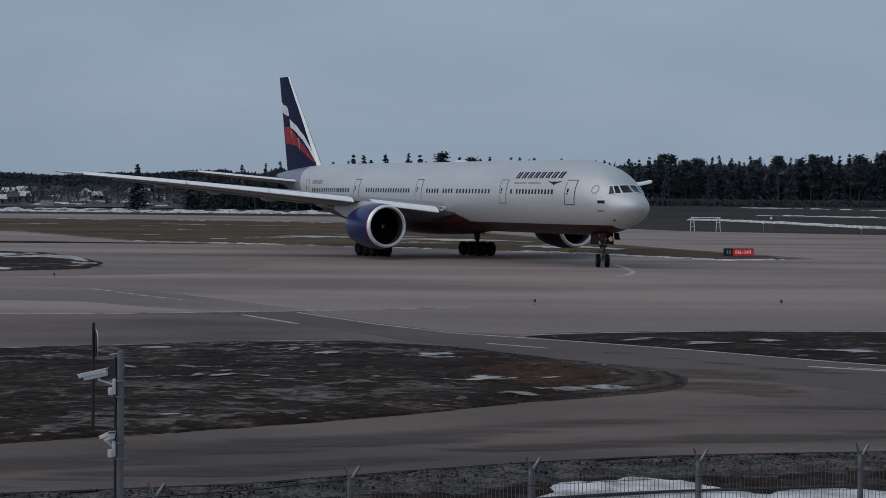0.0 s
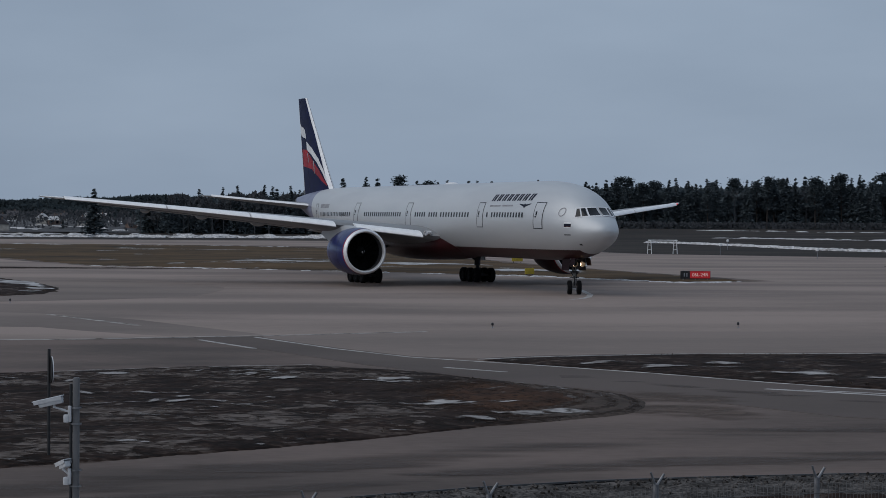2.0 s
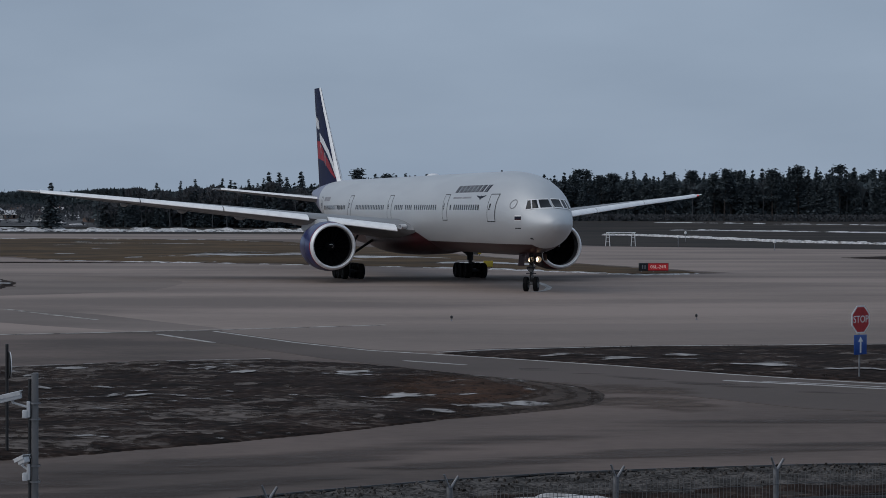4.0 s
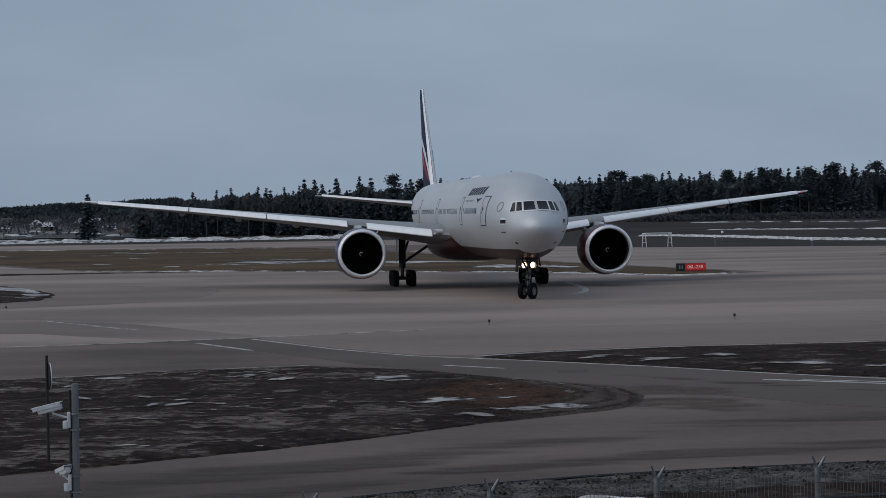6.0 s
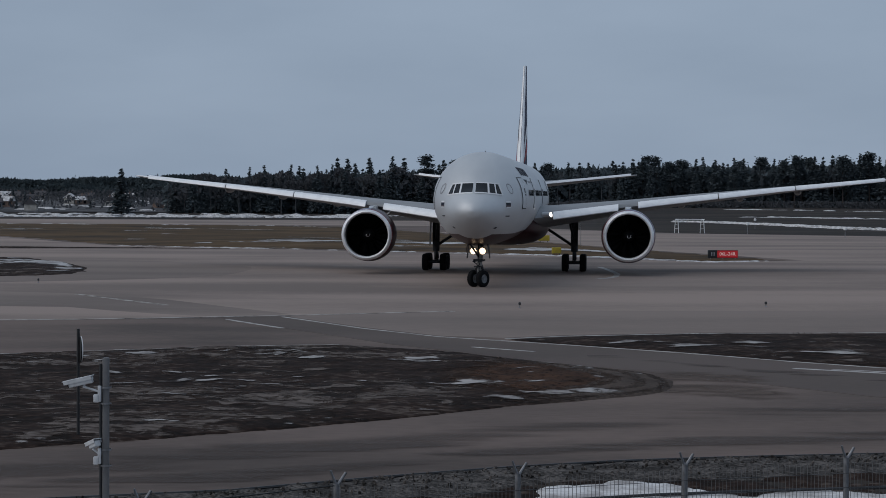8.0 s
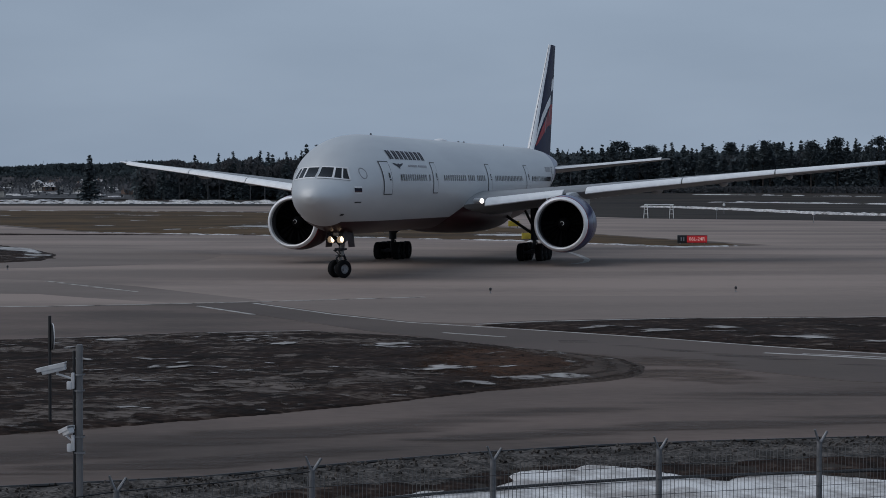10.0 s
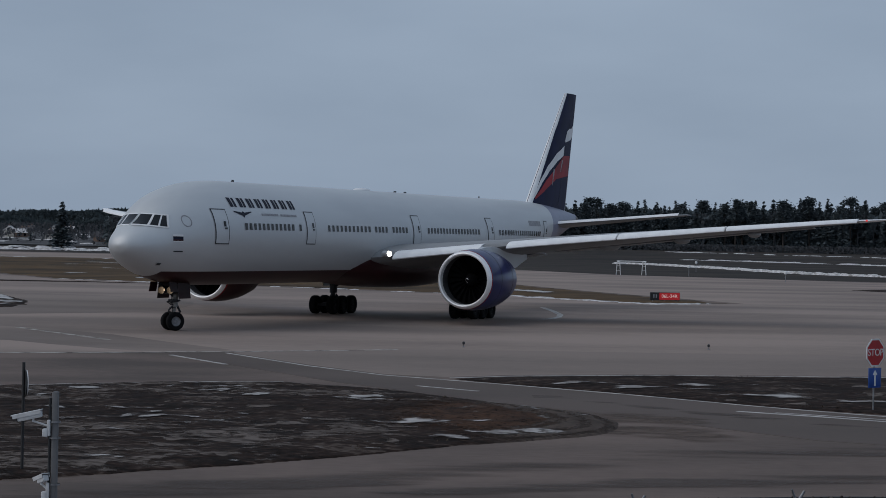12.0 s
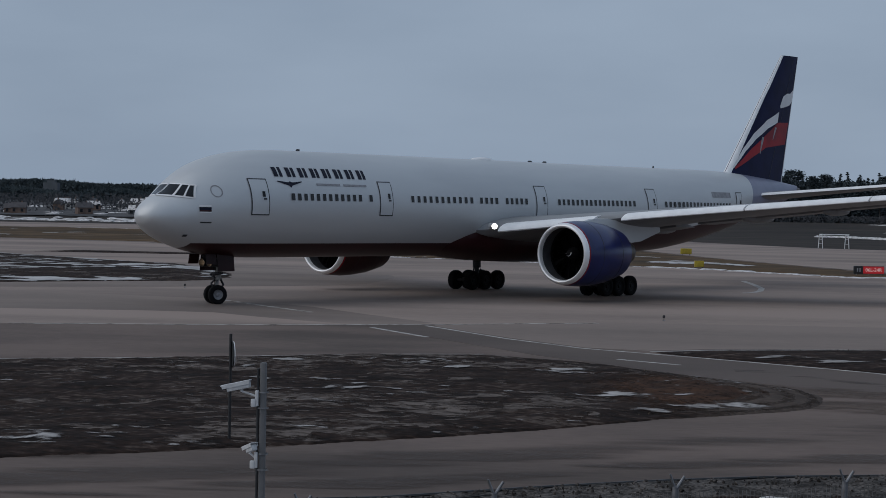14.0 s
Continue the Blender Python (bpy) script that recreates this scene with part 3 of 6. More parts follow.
# ---- the airliner: x forward from the nose tip (all of it lies at x < 0), y to its left, z up from the ground ----
TOP = [(0.22, 4.86), (0.316, 5.16), (0.509, 5.38), (0.894, 5.68), (1.376, 5.95), (1.858, 6.2), (2.436, 6.66), (3.014, 7.12), (3.688, 7.52), (4.651, 7.93), (6, 8.28), (8, 8.57), (10, 8.68), (48, 8.8), (58, 8.84), (63, 8.72), (68, 8.42), (72.9, 7.98)]
BOTTOM = [(0.22, 4.8), (0.316, 4.5), (0.509, 4.28), (0.894, 3.98), (1.376, 3.72), (2.147, 3.4), (3.11, 3.1), (4.555, 2.8), (6, 2.64), (8, 2.57), (10, 2.55), (46, 2.62), (50, 2.78), (54, 3.2), (58, 3.85), (63, 4.85), (68, 6), (72.9, 7.2)]
HALF = [(0.22, 0.04), (0.316, 0.42), (0.509, 0.72), (0.894, 1.06), (1.376, 1.35), (2.147, 1.7), (3.11, 2.05), (4.555, 2.51), (6, 2.82), (8, 3.05), (10, 3.1), (47, 3.1), (52, 2.98), (57, 2.65), (62, 2.08), (67, 1.32), (70, 0.8), (72.9, 0.22)]


def curve_at(table, s):
    """Smooth value of a table of (station, value)."""
    xs, ys = [p[0] for p in table], [p[1] for p in table]
    k = min(max(int(np.searchsorted(xs, s)) - 1, 0), len(xs) - 2)

    def slope(i):
        if i == 0 or i == len(xs) - 1:
            j = min(i, len(xs) - 2)
            return (ys[j + 1] - ys[j]) / (xs[j + 1] - xs[j])
        a = (ys[i] - ys[i - 1]) / (xs[i] - xs[i - 1])
        b = (ys[i + 1] - ys[i]) / (xs[i + 1] - xs[i])
        return 0 if a * b <= 0 else 2 * a * b / (a + b)
    h = xs[k + 1] - xs[k]
    t = (s - xs[k]) / h
    return (2 * t ** 3 - 3 * t ** 2 + 1) * ys[k] + (t ** 3 - 2 * t ** 2 + t) * h * slope(k) + (3 * t ** 2 - 2 * t ** 3) * ys[k + 1] + (t ** 3 - t ** 2) * h * slope(k + 1)


def section(s):
    top, bot = curve_at(TOP, s), curve_at(BOTTOM, s)
    return (top + bot) / 2, (top - bot) / 2, curve_at(HALF, s)


def skin(s, z, side, out=0.0):
    """The point on the fuselage's skin at a station and height, raised by out."""
    c, hh, hw = section(s)
    k = min(max((z - c) / hh, -0.999), 0.999)
    y = hw * math.sqrt(1 - k * k)
    n = Vector((0, y / hw ** 2, (z - c) / hh ** 2)).normalized()
    return Vector((-s, side * (y + out * n.y), z + out * n.z))


def station_for(y, z):
    """The station at which the nose is |y| wide at the height z."""
    lo, hi = 0.22, 9.0
    for _ in range(40):
        mid = (lo + hi) / 2
        c, hh, hw = section(mid)
        k = (z - c) / hh
        w = hw * math.sqrt(1 - k * k) if abs(k) < 1 else -1
        lo, hi = (mid, hi) if w < abs(y) else (lo, mid)
    return (lo + hi) / 2


def plate(grid, lift=0.02):
    """A thin shell from rows of (outer) points; its rim drops inwards."""
    bm = bmesh.new()
    vs = [[bm.verts.new(p) for p in r] for r in grid]
    for a, b in zip(vs, vs[1:]):
        for i in range(len(a) - 1):
            bm.faces.new((a[i], a[i + 1], b[i + 1], b[i]))
    bm.normal_update()
    r = bmesh.ops.solidify(bm, geom=list(bm.faces), thickness=lift)
    bmesh.ops.recalc_face_normals(bm, faces=bm.faces)
    return bm


def side_grid(s0, s1, z0, z1, side, out, nu=4, nv=6, lean=0.0):
    rows = []
    for i in range(nu + 1):
        row = []
        for j in range(nv + 1):
            v = j / nv
            row.append(skin(s0 + (s1 - s0) * i / nu + lean * v, z0 + (z1 - z0) * v, side, out))
        rows.append(row)
    return rows


def build_fuselage(plane):
    st = sorted({0.22, 0.25, 0.31, 0.4, 0.5, 0.68, 0.87, 1.1, 1.35, 1.6, 1.85, 2.1, 2.4, 2.7, 3, 3.4, 3.8, 4.3, 5, 6, 7, 8, 9, 10, 12, *range(14, 50, 3), *range(50, 73, 1), 72.9})
    seg = 72
    bm = bmesh.new()
    rings = []
    for s in st:
        c, hh, hw = section(s)
        rings.append([(-s, hw * math.cos(2 * math.pi * i / seg), c + hh * math.sin(2 * math.pi * i / seg)) for i in range(seg)])
    loft(bm, rings, caps=True)
    bmesh.ops.recalc_face_normals(bm, faces=bm.faces)
    for no in ((0, 0, 1), (0.115, 0, 1)):
        bmesh.ops.bisect_plane(bm, geom=list(bm.verts) + list(bm.edges) + list(bm.faces), plane_co=(-42, 0, 3.40), plane_no=no)
    bmesh.ops.bisect_plane(bm, geom=list(bm.verts) + list(bm.edges) + list(bm.faces), plane_co=(-62.3, 0, 7), plane_no=(1, 0, 0.35))
    for f in bm.faces:
        p = f.calc_center_median()
        f.material_index = 2 if p.x + 62.3 + 0.35 * (p.z - 7) < 0 else 1 if p.z < 3.40 + 0.115 * max(-42 - p.x, 0) and -67 < p.x < -3.2 else 0
    return part("fuselage", bm, [M_SILVER, M_BELLY, M_TAIL], plane, "silver-grey painted fuselage with a dark red belly")


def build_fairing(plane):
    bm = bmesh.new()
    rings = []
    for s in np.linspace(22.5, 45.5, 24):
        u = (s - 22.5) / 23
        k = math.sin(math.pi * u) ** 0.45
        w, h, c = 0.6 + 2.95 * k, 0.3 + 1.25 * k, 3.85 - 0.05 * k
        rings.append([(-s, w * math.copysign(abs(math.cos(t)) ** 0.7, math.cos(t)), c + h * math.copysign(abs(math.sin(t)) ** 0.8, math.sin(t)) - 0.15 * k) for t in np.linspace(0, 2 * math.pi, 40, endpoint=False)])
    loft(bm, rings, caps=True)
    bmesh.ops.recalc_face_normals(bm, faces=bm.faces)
    # belly red is carried up to z 4.5, so its colour also holds the shade there
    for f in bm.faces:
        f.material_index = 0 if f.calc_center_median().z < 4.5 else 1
    return part("belly_fairing", bm, [M_BELLY, M_SILVER], plane, "rounded wing root fairing, dark red paint and painted-on shade below")


def build_windows(plane):
    for side in (1, -1):
        # two front panes and two side panes on each side
        zb, zt = 5.99, 6.53

        def pane(name, corner):
            rows = []
            for i in range(5):
                row = []
                for j in range(5):
                    y, z = corner(i / 4, j / 4)
                    row.append(skin(station_for(y, z), z, side, 0.03))
                rows.append(row)
            part(name, plate(rows, 0.02), M_GLASS, plane, "dark cockpit window pane")

        def low(y):
            return zb - 0.045 * y ** 2

        def high(y):
            return zt - 0.035 * y ** 2

        # spans across the nose at the sill, and how far their uprights lean in at the head
        for y0, y1, lean0, lean1 in ((0.09, 0.81, 0.0, -0.07), (0.94, 1.27, -0.08, -0.13), (1.36, 1.62, -0.15, -0.25)):
            pane("windscreen_pane", lambda u, v: ((y0 + lean0 * v) * (1 - u) + (y1 + lean1 * v) * u, low(y0 + (y1 - y0) * u) * (1 - v) + high(y0 + (y1 - y0) * u) * v))
        for y0, y1, lean in ((0.01, 0.08, 0.0), (0.825, 0.925, -0.075), (1.283, 1.347, -0.14), (1.635, 1.70, -0.25)):
            rows = [[skin(station_for(y + lean * v, low(y) - 0.03 + v * (high(y) - low(y) + 0.06)), low(y) - 0.03 + v * (high(y) - low(y) + 0.06), side, 0.034) for v in (0, 0.25, 0.5, 0.75, 1)] for y in (y0, y1)]
            part("windscreen_post", plate(rows, 0.02), M_WHITE, plane)
        # pale frame above and below them
        rows = [[skin(station_for(y, low(y) + h), low(y) + h, side, o) for h, o in ((-0.075, 0.02), (-0.015, 0.025))] for y in np.linspace(0.02, 1.69, 12)]
        part("windscreen_frame", plate(rows, 0.02), M_WHITE, plane, "pale windscreen frame")
        rows = [[skin(station_for(y, high(y) + h), high(y) + h, side, o) for h, o in ((0.015, 0.02), (0.065, 0.025))] for y in np.linspace(0.02, 1.45, 12)]
        part("windscreen_frame", plate(rows, 0.02), M_WHITE, plane)
        # cabin windows in their runs between the doors
        bm = plate([[skin(20 + u, z, side, 0.012) - Vector((-20, 0, 0)) for z in np.linspace(5.86, 6.24, 5)] for u in (-0.125, -0.06, 0.06, 0.125)], 0.015)
        shape = bpy.data.meshes.new("cabin_window")
        bm.to_mesh(shape)
        bm.free()
        shape.materials.append(M_GLASS)
        for first, last, n in ((8.9, 14.6, 12), (15.55, 15.55, 1), (19.4, 25.2, 11), (26.2, 27.8, 4), (28.9, 31.0, 5), (34.7, 43.8, 18), (48.0, 50.4, 5)):
            for i in range(n):
                s = first + (last - first) * (i / max(n - 1, 1))
                w = new("cabin_window", shape)
                w.parent = plane
                w.location = (-s, 0, 0.0032 * (s - 20))
        for i in range(14):
            s = 51.0 + i * 0.52
            part("cabin_window", plate(side_grid(s - 0.12, s + 0.12, 5.96, 6.34, side, 0.012, 2, 3), 0.015), M_GLASS, plane)


def build_doors(plane):
    for side in (1, -1):
        for s0, s1, z0, z1 in ((5.85, 7.1, 4.97, 6.97), (16.35, 17.55, 5.03, 7.03), (32.1, 33.35, 5.1, 7.12), (45.55, 46.75, 5.2, 7.2), (59.0, 60.0, 5.3, 7.2)):
            w = 0.062
            door = part("cabin_door", plate(side_grid(s0 + w, s1 - w, z0 + w, z1 - w, side, 0.015), 0.02), M_SILVER, plane, "silver-grey cabin door")
            for a, b, c, d in ((s0, s1, z0, z0 + w), (s0, s1, z1 - w, z1), (s0, s0 + w, z0, z1), (s1 - w, s1, z0, z1)):
                part("door_outline", plate(side_grid(a, b, c, d, side, 0.020), 0.01), M_SEAM, door, "dark painted outline")
            part("door_handle", plate(side_grid(s1 - 0.42, s1 - 0.22, z0 + 0.85, z0 + 0.95, side, 0.035, 2, 2), 0.03), M_SEAM, door)
            part("door_window", plate(side_grid((s0 + s1) / 2 + 0.15, (s0 + s1) / 2 + 0.33, z0 + 1.0, z0 + 1.3, side, 0.03, 2, 3), 0.03), M_GLASS, door)


def build_livery(plane):
    for side in (1, -1):
        # the airline's name as plain slanted bars, two strokes for each letter
        first, pitch, lean = (7.82, 1.0, 0.06) if side > 0 else (8.05, 0.96, -0.13)
        for i in range(8):
            for k, (wide, z0, z1) in enumerate(((0.30, 7.12, 7.64), (0.22, 7.12, 7.64))):
                s = first + i * pitch + k * 0.42
                part("name_bar", plate(side_grid(s, s + wide, z0, z1, side, 0.012, 2, 4, lean), 0.01), M_INK, plane)
        rows = []
        for i in range(15):
            u = i / 14 * 2 - 1
            half = 0.035 + 0.10 * (1 - abs(u)) + (0.12 if abs(u) < 0.1 else 0)
            rows.append([skin(8.85 + 0.95 * u, 6.70 - half * 0.7 + 0.16 * abs(u), side, 0.014), skin(8.85 + 0.95 * u, 6.70 + half * 0.7 + 0.16 * abs(u), side, 0.014)])
        part("wing_emblem", plate(rows, 0.01), M_INK, plane, "small dark winged emblem")
        part("name_bar", plate(side_grid(11.0, 13.0, 6.68, 6.80, side, 0.012, 2, 2), 0.01), M_PALE, plane)
        part("name_bar", plate(side_grid(13.3, 15.3, 6.68, 6.80, side, 0.012, 2, 2), 0.01), M_PALE, plane)
        for z0, z1, m in ((5.20, 5.36, M_INK), (5.36, 5.47, M_WHITE), (5.11, 5.20, M_BELLY), (5.05, 5.11, M_WHITE)):
            part("flag_stripe", plate(side_grid(2.75, 3.42, z0, z1, side, 0.014, 4, 2), 0.01), m, plane)
        part("marking_bar", plate(side_grid(2.85, 3.5, 4.50, 4.57, side, 0.012, 3, 2), 0.01), M_SEAM, plane)
        rows = []
        for i in range(25):
            t = 2 * math.pi * i / 24
            rows.append([skin(3.85 + r * math.cos(t), 6.22 + r * math.sin(t), side, 0.012) for r in (0.27, 0.33)])
        part("round_emblem", plate(rows, 0.008), M_PALE, plane, "pale round emblem")
        part("registration_bar", plate(side_grid(55.0, 58.0, 6.75, 7.15, side, 0.012, 4, 3), 0.008), M_PALE, plane)
        part("static_port", plate(side_grid(2.2, 2.42, 3.78, 3.88, side, 0.02, 2, 2), 0.02), M_SEAM, plane)
    # aerials along the crown
    for s, h, l in ((12.5, 0.12, 0.35), (35.5, 0.10, 0.5), (37.2, 0.10, 0.5), (51, 0.14, 0.2)):
        bm = bmesh.new()
        z = curve_at(TOP, s)
        loft(bm, [[(-s + l / 2, -0.03, z - 0.05), (-s + l / 2, 0.03, z - 0.05), (-s - l / 2, 0.03, z - 0.05), (-s - l / 2, -0.03, z - 0.05)], [(-s + l * 0.2, -0.012, z + h), (-s + l * 0.2, 0.012, z + h), (-s - l / 2, 0.012, z + h), (-s - l / 2, -0.012, z + h)]], caps=True)
        part("aerial", bm, M_SEAM, plane, smooth=False)
    bm = bmesh.new()
    bmesh.ops.create_uvsphere(bm, u_segments=20, v_segments=12, radius=1.0)
    bmesh.ops.transform(bm, matrix=Matrix.Translation((-30.2, 0, curve_at(TOP, 30.2) - 0.04)) @ Matrix.Diagonal((1.1, 0.45, 0.20, 1)), verts=bm.verts)
    part("satellite_dome", bm, M_WHITE, plane, "white satellite aerial dome")


AIRFOIL = [(1.0, 0.0), (0.85, 0.022), (0.65, 0.050), (0.45, 0.066), (0.28, 0.064), (0.14, 0.050), (0.06, 0.034), (0.02, 0.019), (0.0, 0.0), (0.02, -0.016), (0.06, -0.026), (0.14, -0.037), (0.28, -0.047), (0.45, -0.047), (0.65, -0.030), (0.85, -0.008)]


def wing_at(y):
    """Leading edge station, trailing edge station, height and thickness factor at the span station y."""
    le = np.interp(y, [2.0, 3.86, 29.6, 31.2, 32.4], [25.6, 27.0, 44.2, 46.0, 47.7])
    te = np.interp(y, [2.0, 9.8, 29.6, 32.4], [41.2, 40.9, 47.3, 48.6])
    z = np.interp(y, [2.0, 3.86, 12, 22, 32.4], [4.14, 4.34, 5.38, 6.49, 7.52])
    return le, te, z, np.interp(y, [2, 8, 20, 32.4], [1.05, 0.95, 0.8, 0.75])


def wing_point(y, u, k, side, grow=0.0):
    le, te, z, t = wing_at(y)
    ch = te - le
    return Vector((-(le + u * ch), side * y, z + (k * t + grow) * ch - 0.02 * ch * u))


def foil(u, upper):
    pts = [p for p in AIRFOIL if (p[1] >= 0) == upper or p[1] == 0]
    pts.sort()
    return float(np.interp(u, [p[0] for p in pts], [p[1] for p in pts]))


def build_wing(plane, side):
    bm = bmesh.new()
    rings = [[wing_point(y, u, k, side) for u, k in AIRFOIL] for y in (2.0, 3.86, 6, 9.8, 14, 19, 24, 29.6, 30.6, 31.4, 32.0, 32.4)]
    loft(bm, rings, caps=True)
    bmesh.ops.recalc_face_normals(bm, faces=bm.faces)
    wing = part("wing", bm, M_WING, plane, "long grey swept wing with raked tip")
    # leading edge slats, slightly drooped, with a gap at the engine pylon
    for a, b in ((4.1, 8.9), (10.4, 16.6), (16.7, 22.9), (23.0, 30.7)):
        bm = bmesh.new()
        rows = []
        for y in np.linspace(a, b, 6):
            le, te, z, t = wing_at(y)
            k = float(np.interp(y, [4, 12, 29.4], [1.25, 1.0, 0.62]))
            rows.append([Vector((-le + dx * k, side * y, z + dz * k)) for dx, dz in ((-0.62, 0.29), (-0.25, 0.26), (0.05, 0.18), (0.30, 0.05), (0.44, -0.08), (0.48, -0.16), (0.42, -0.21), (0.20, -0.14), (-0.05, -0.05))])
        loft(bm, rows, caps=True)
        bmesh.ops.recalc_face_normals(bm, faces=bm.faces)
        part("slat", bm, M_SLAT, wing, "bright metal leading edge slat")
    bm = bmesh.new()
    rows = [[wing_point(y, u, foil(u, up), side) + Vector((0.012, 0, dz)) for u, up, dz in ((0.45, True, 0.01), (0.25, True, 0.012), (0.08, True, 0.012), (0.0, True, 0), (0.08, False, -0.012), (0.25, False, -0.012), (0.45, False, -0.01))] for y in (30.72, 31.3, 31.9, 32.38)]
    loft(bm, rows, caps=True)
    bmesh.ops.recalc_face_normals(bm, faces=bm.faces)
    part("tip_edge", bm, M_SLAT, wing, "bright raked tip edge")
    # trailing edge flaps
    for a, b in ((3.6, 9.4), (10.8, 19.5), (19.7, 27.5)):
        bm = bmesh.new()
        rows = []
        for y in np.linspace(a, b, 4):
            rows.append([wing_point(y, u, k, side) + Vector((-0.15, 0, -0.12)) for u, k in ((0.80, 0.022), (0.90, 0.016), (1.04, -0.012), (0.90, -0.014), (0.80, -0.016))])
        loft(bm, rows, caps=True)
        bmesh.ops.recalc_face_normals(bm, faces=bm.faces)
        part("flap", bm, M_WING, wing)
    # flap track fairings
    for y, l, r in ((7.2, 4.6, 0.36), (14.0, 4.4, 0.34), (18.8, 3.8, 0.30), (23.6, 3.2, 0.26)):
        le, te, z, t = wing_at(y)
        bm = bmesh.new()
        lathe(bm, [(-l * 0.5 * c, max(r * math.sqrt(max(1 - c * c, 0)), 0.01)) for c in np.linspace(-1, 1, 14)], "x", 14, (-(te - 0.6), side * y, z - 0.32))
        part("flap_fairing", bm, M_WING, wing)
    # root lamp and tip lamp
    p = wing_point(3.7, 0.0, 0.0, side) + Vector((0.34, side * 0.12, 0.17))
    m = Matrix.Translation(p) @ Matrix.Rotation(radians(54) * side, 4, "Z")
    bm = bmesh.new()
    lathe(bm, [(-0.56, 0.01), (-0.56, 0.20), (0.16, 0.20), (0.16, 0.185), (-0.20, 0.18)], "x", 18)
    bmesh.ops.transform(bm, matrix=m, verts=bm.verts)
    part("lamp_housing", bm, M_CHROME, wing, "polished lamp housing in the wing root")
    bm = bmesh.new()
    lathe(bm, [(-0.20, 0.18), (-0.16, 0.12), (-0.14, 0.005)], "x", 18)
    bmesh.ops.transform(bm, matrix=m, verts=bm.verts)
    part("wing_root_lamp", bm, M_GLINT if side > 0 else M_CHROME, wing, "lit lamp in the wing root" if side > 0 else "lamp in the wing root")
    if side > 0:
        bm = bmesh.new()
        lathe(bm, [(-0.20, 0.01), (-0.16, 0.05), (0.0, 0.07), (0.11, 0.05), (0.15, 0.01)], "x", 14, tuple(wing_point(31.2, 0.02, 0.0, side)))
        part("tip_lamp", bm, M_TIPLAMP, wing, "lit red wing tip lamp")
    return wing


def build_engine(plane, side):
    y0, z0, lip = side * 9.64, 2.93, 25.55
    bm = bmesh.new()
    lathe(bm, [(-lip - 0.30, 1.875), (-lip - 0.75, 1.945), (-lip - 1.5, 1.99), (-lip - 2.6, 1.98), (-lip - 3.8, 1.86), (-lip - 4.8, 1.68), (-lip - 5.5, 1.52), (-lip - 5.5, 1.47), (-lip - 4.6, 1.45)], "x", 48, (0, y0, z0))
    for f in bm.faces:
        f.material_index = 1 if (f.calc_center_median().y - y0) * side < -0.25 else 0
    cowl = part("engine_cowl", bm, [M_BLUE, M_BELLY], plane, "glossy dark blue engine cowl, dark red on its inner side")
    bm = bmesh.new()
    lathe(bm, [(-lip - 0.302, 1.88), (-lip - 0.14, 1.835), (-lip - 0.04, 1.775), (-lip, 1.70), (-lip - 0.03, 1.635), (-lip - 0.14, 1.595), (-lip - 0.3, 1.58)], "x", 48, (0, y0, z0))
    part("inlet_lip", bm, M_CHROME, cowl, "polished metal inlet lip")
    bm = bmesh.new()
    lathe(bm, [(-lip - 0.32, 1.884), (-lip - 0.42, 1.902)], "x", 48, (0, y0, z0))
    part("cowl_stripe", bm, M_RED, cowl, "thin red stripe")
    bm = bmesh.new()
    lathe(bm, [(-lip - 0.28, 1.602), (-lip - 0.8, 1.60), (-lip - 1.2, 1.62)], "x", 40, (0, y0, z0))
    part("inlet_lining", bm, M_INLET, cowl)
    bm = bmesh.new()
    lathe(bm, [(-lip - 1.2, 1.62), (-lip - 1.9, 1.63), (-lip - 1.92, 0.02)], "x", 40, (0, y0, z0))
    part("fan_case", bm, M_FAN, cowl)
    # fan: the hub turns and carries its blades
    bm = bmesh.new()
    lathe(bm, [(0.75, 0.01), (0.70, 0.08), (0.5, 0.21), (0.2, 0.36), (-0.1, 0.44), (-0.3, 0.45)], "x", 24)
    n0 = len(bm.faces)
    rows = []
    for i in range(14):
        a = 0.4 + i / 13 * 4.2
        rr = 0.05 + 0.12 * i / 13
        ra, rb = [0.01, 0.08, 0.21, 0.36], [0.75, 0.70, 0.5, 0.2]
        rows.append([(float(np.interp(q, ra, rb)) + 0.012, q * math.cos(a), q * math.sin(a)) for q in (rr, rr + 0.035)])
    loft(bm, rows, closed=False)
    bm.faces.ensure_lookup_table()
    for f in bm.faces[n0:]:
        f.material_index = 1
    fan = part("fan", bm, [M_FAN, M_WHITE], plane, "dark fan hub with a white spiral")
    fan.location = (-lip - 1.35, y0, z0)
    bm = bmesh.new()
    rows = []
    for r, tw, wd in ((0.42, 0.25, 0.20), (0.8, 0.6, 0.26), (1.2, 0.9, 0.30), (1.57, 1.1, 0.34)):
        rows.append([(w * wd * math.cos(tw) * 0.5, r * math.cos(w * wd * math.sin(tw) / r * 0.5 + 0.10 * (r - 0.9)), r * math.sin(w * wd * math.sin(tw) / r * 0.5 + 0.10 * (r - 0.9))) for w in (-1, 0, 1)])
    loft(bm, rows, closed=False)
    bmesh.ops.solidify(bm, geom=list(bm.faces), thickness=0.02)
    blade = part("blade", bm, M_FAN, fan)
    for i in range(1, 22):
        b = new("blade", blade.data)
        b.parent = fan
        b.matrix_basis = Matrix.Rotation(2 * math.pi * i / 22, 4, "X")
    for k, rr in ((1.75, 1.993), (4.05, 1.825)):
        bm = bmesh.new()
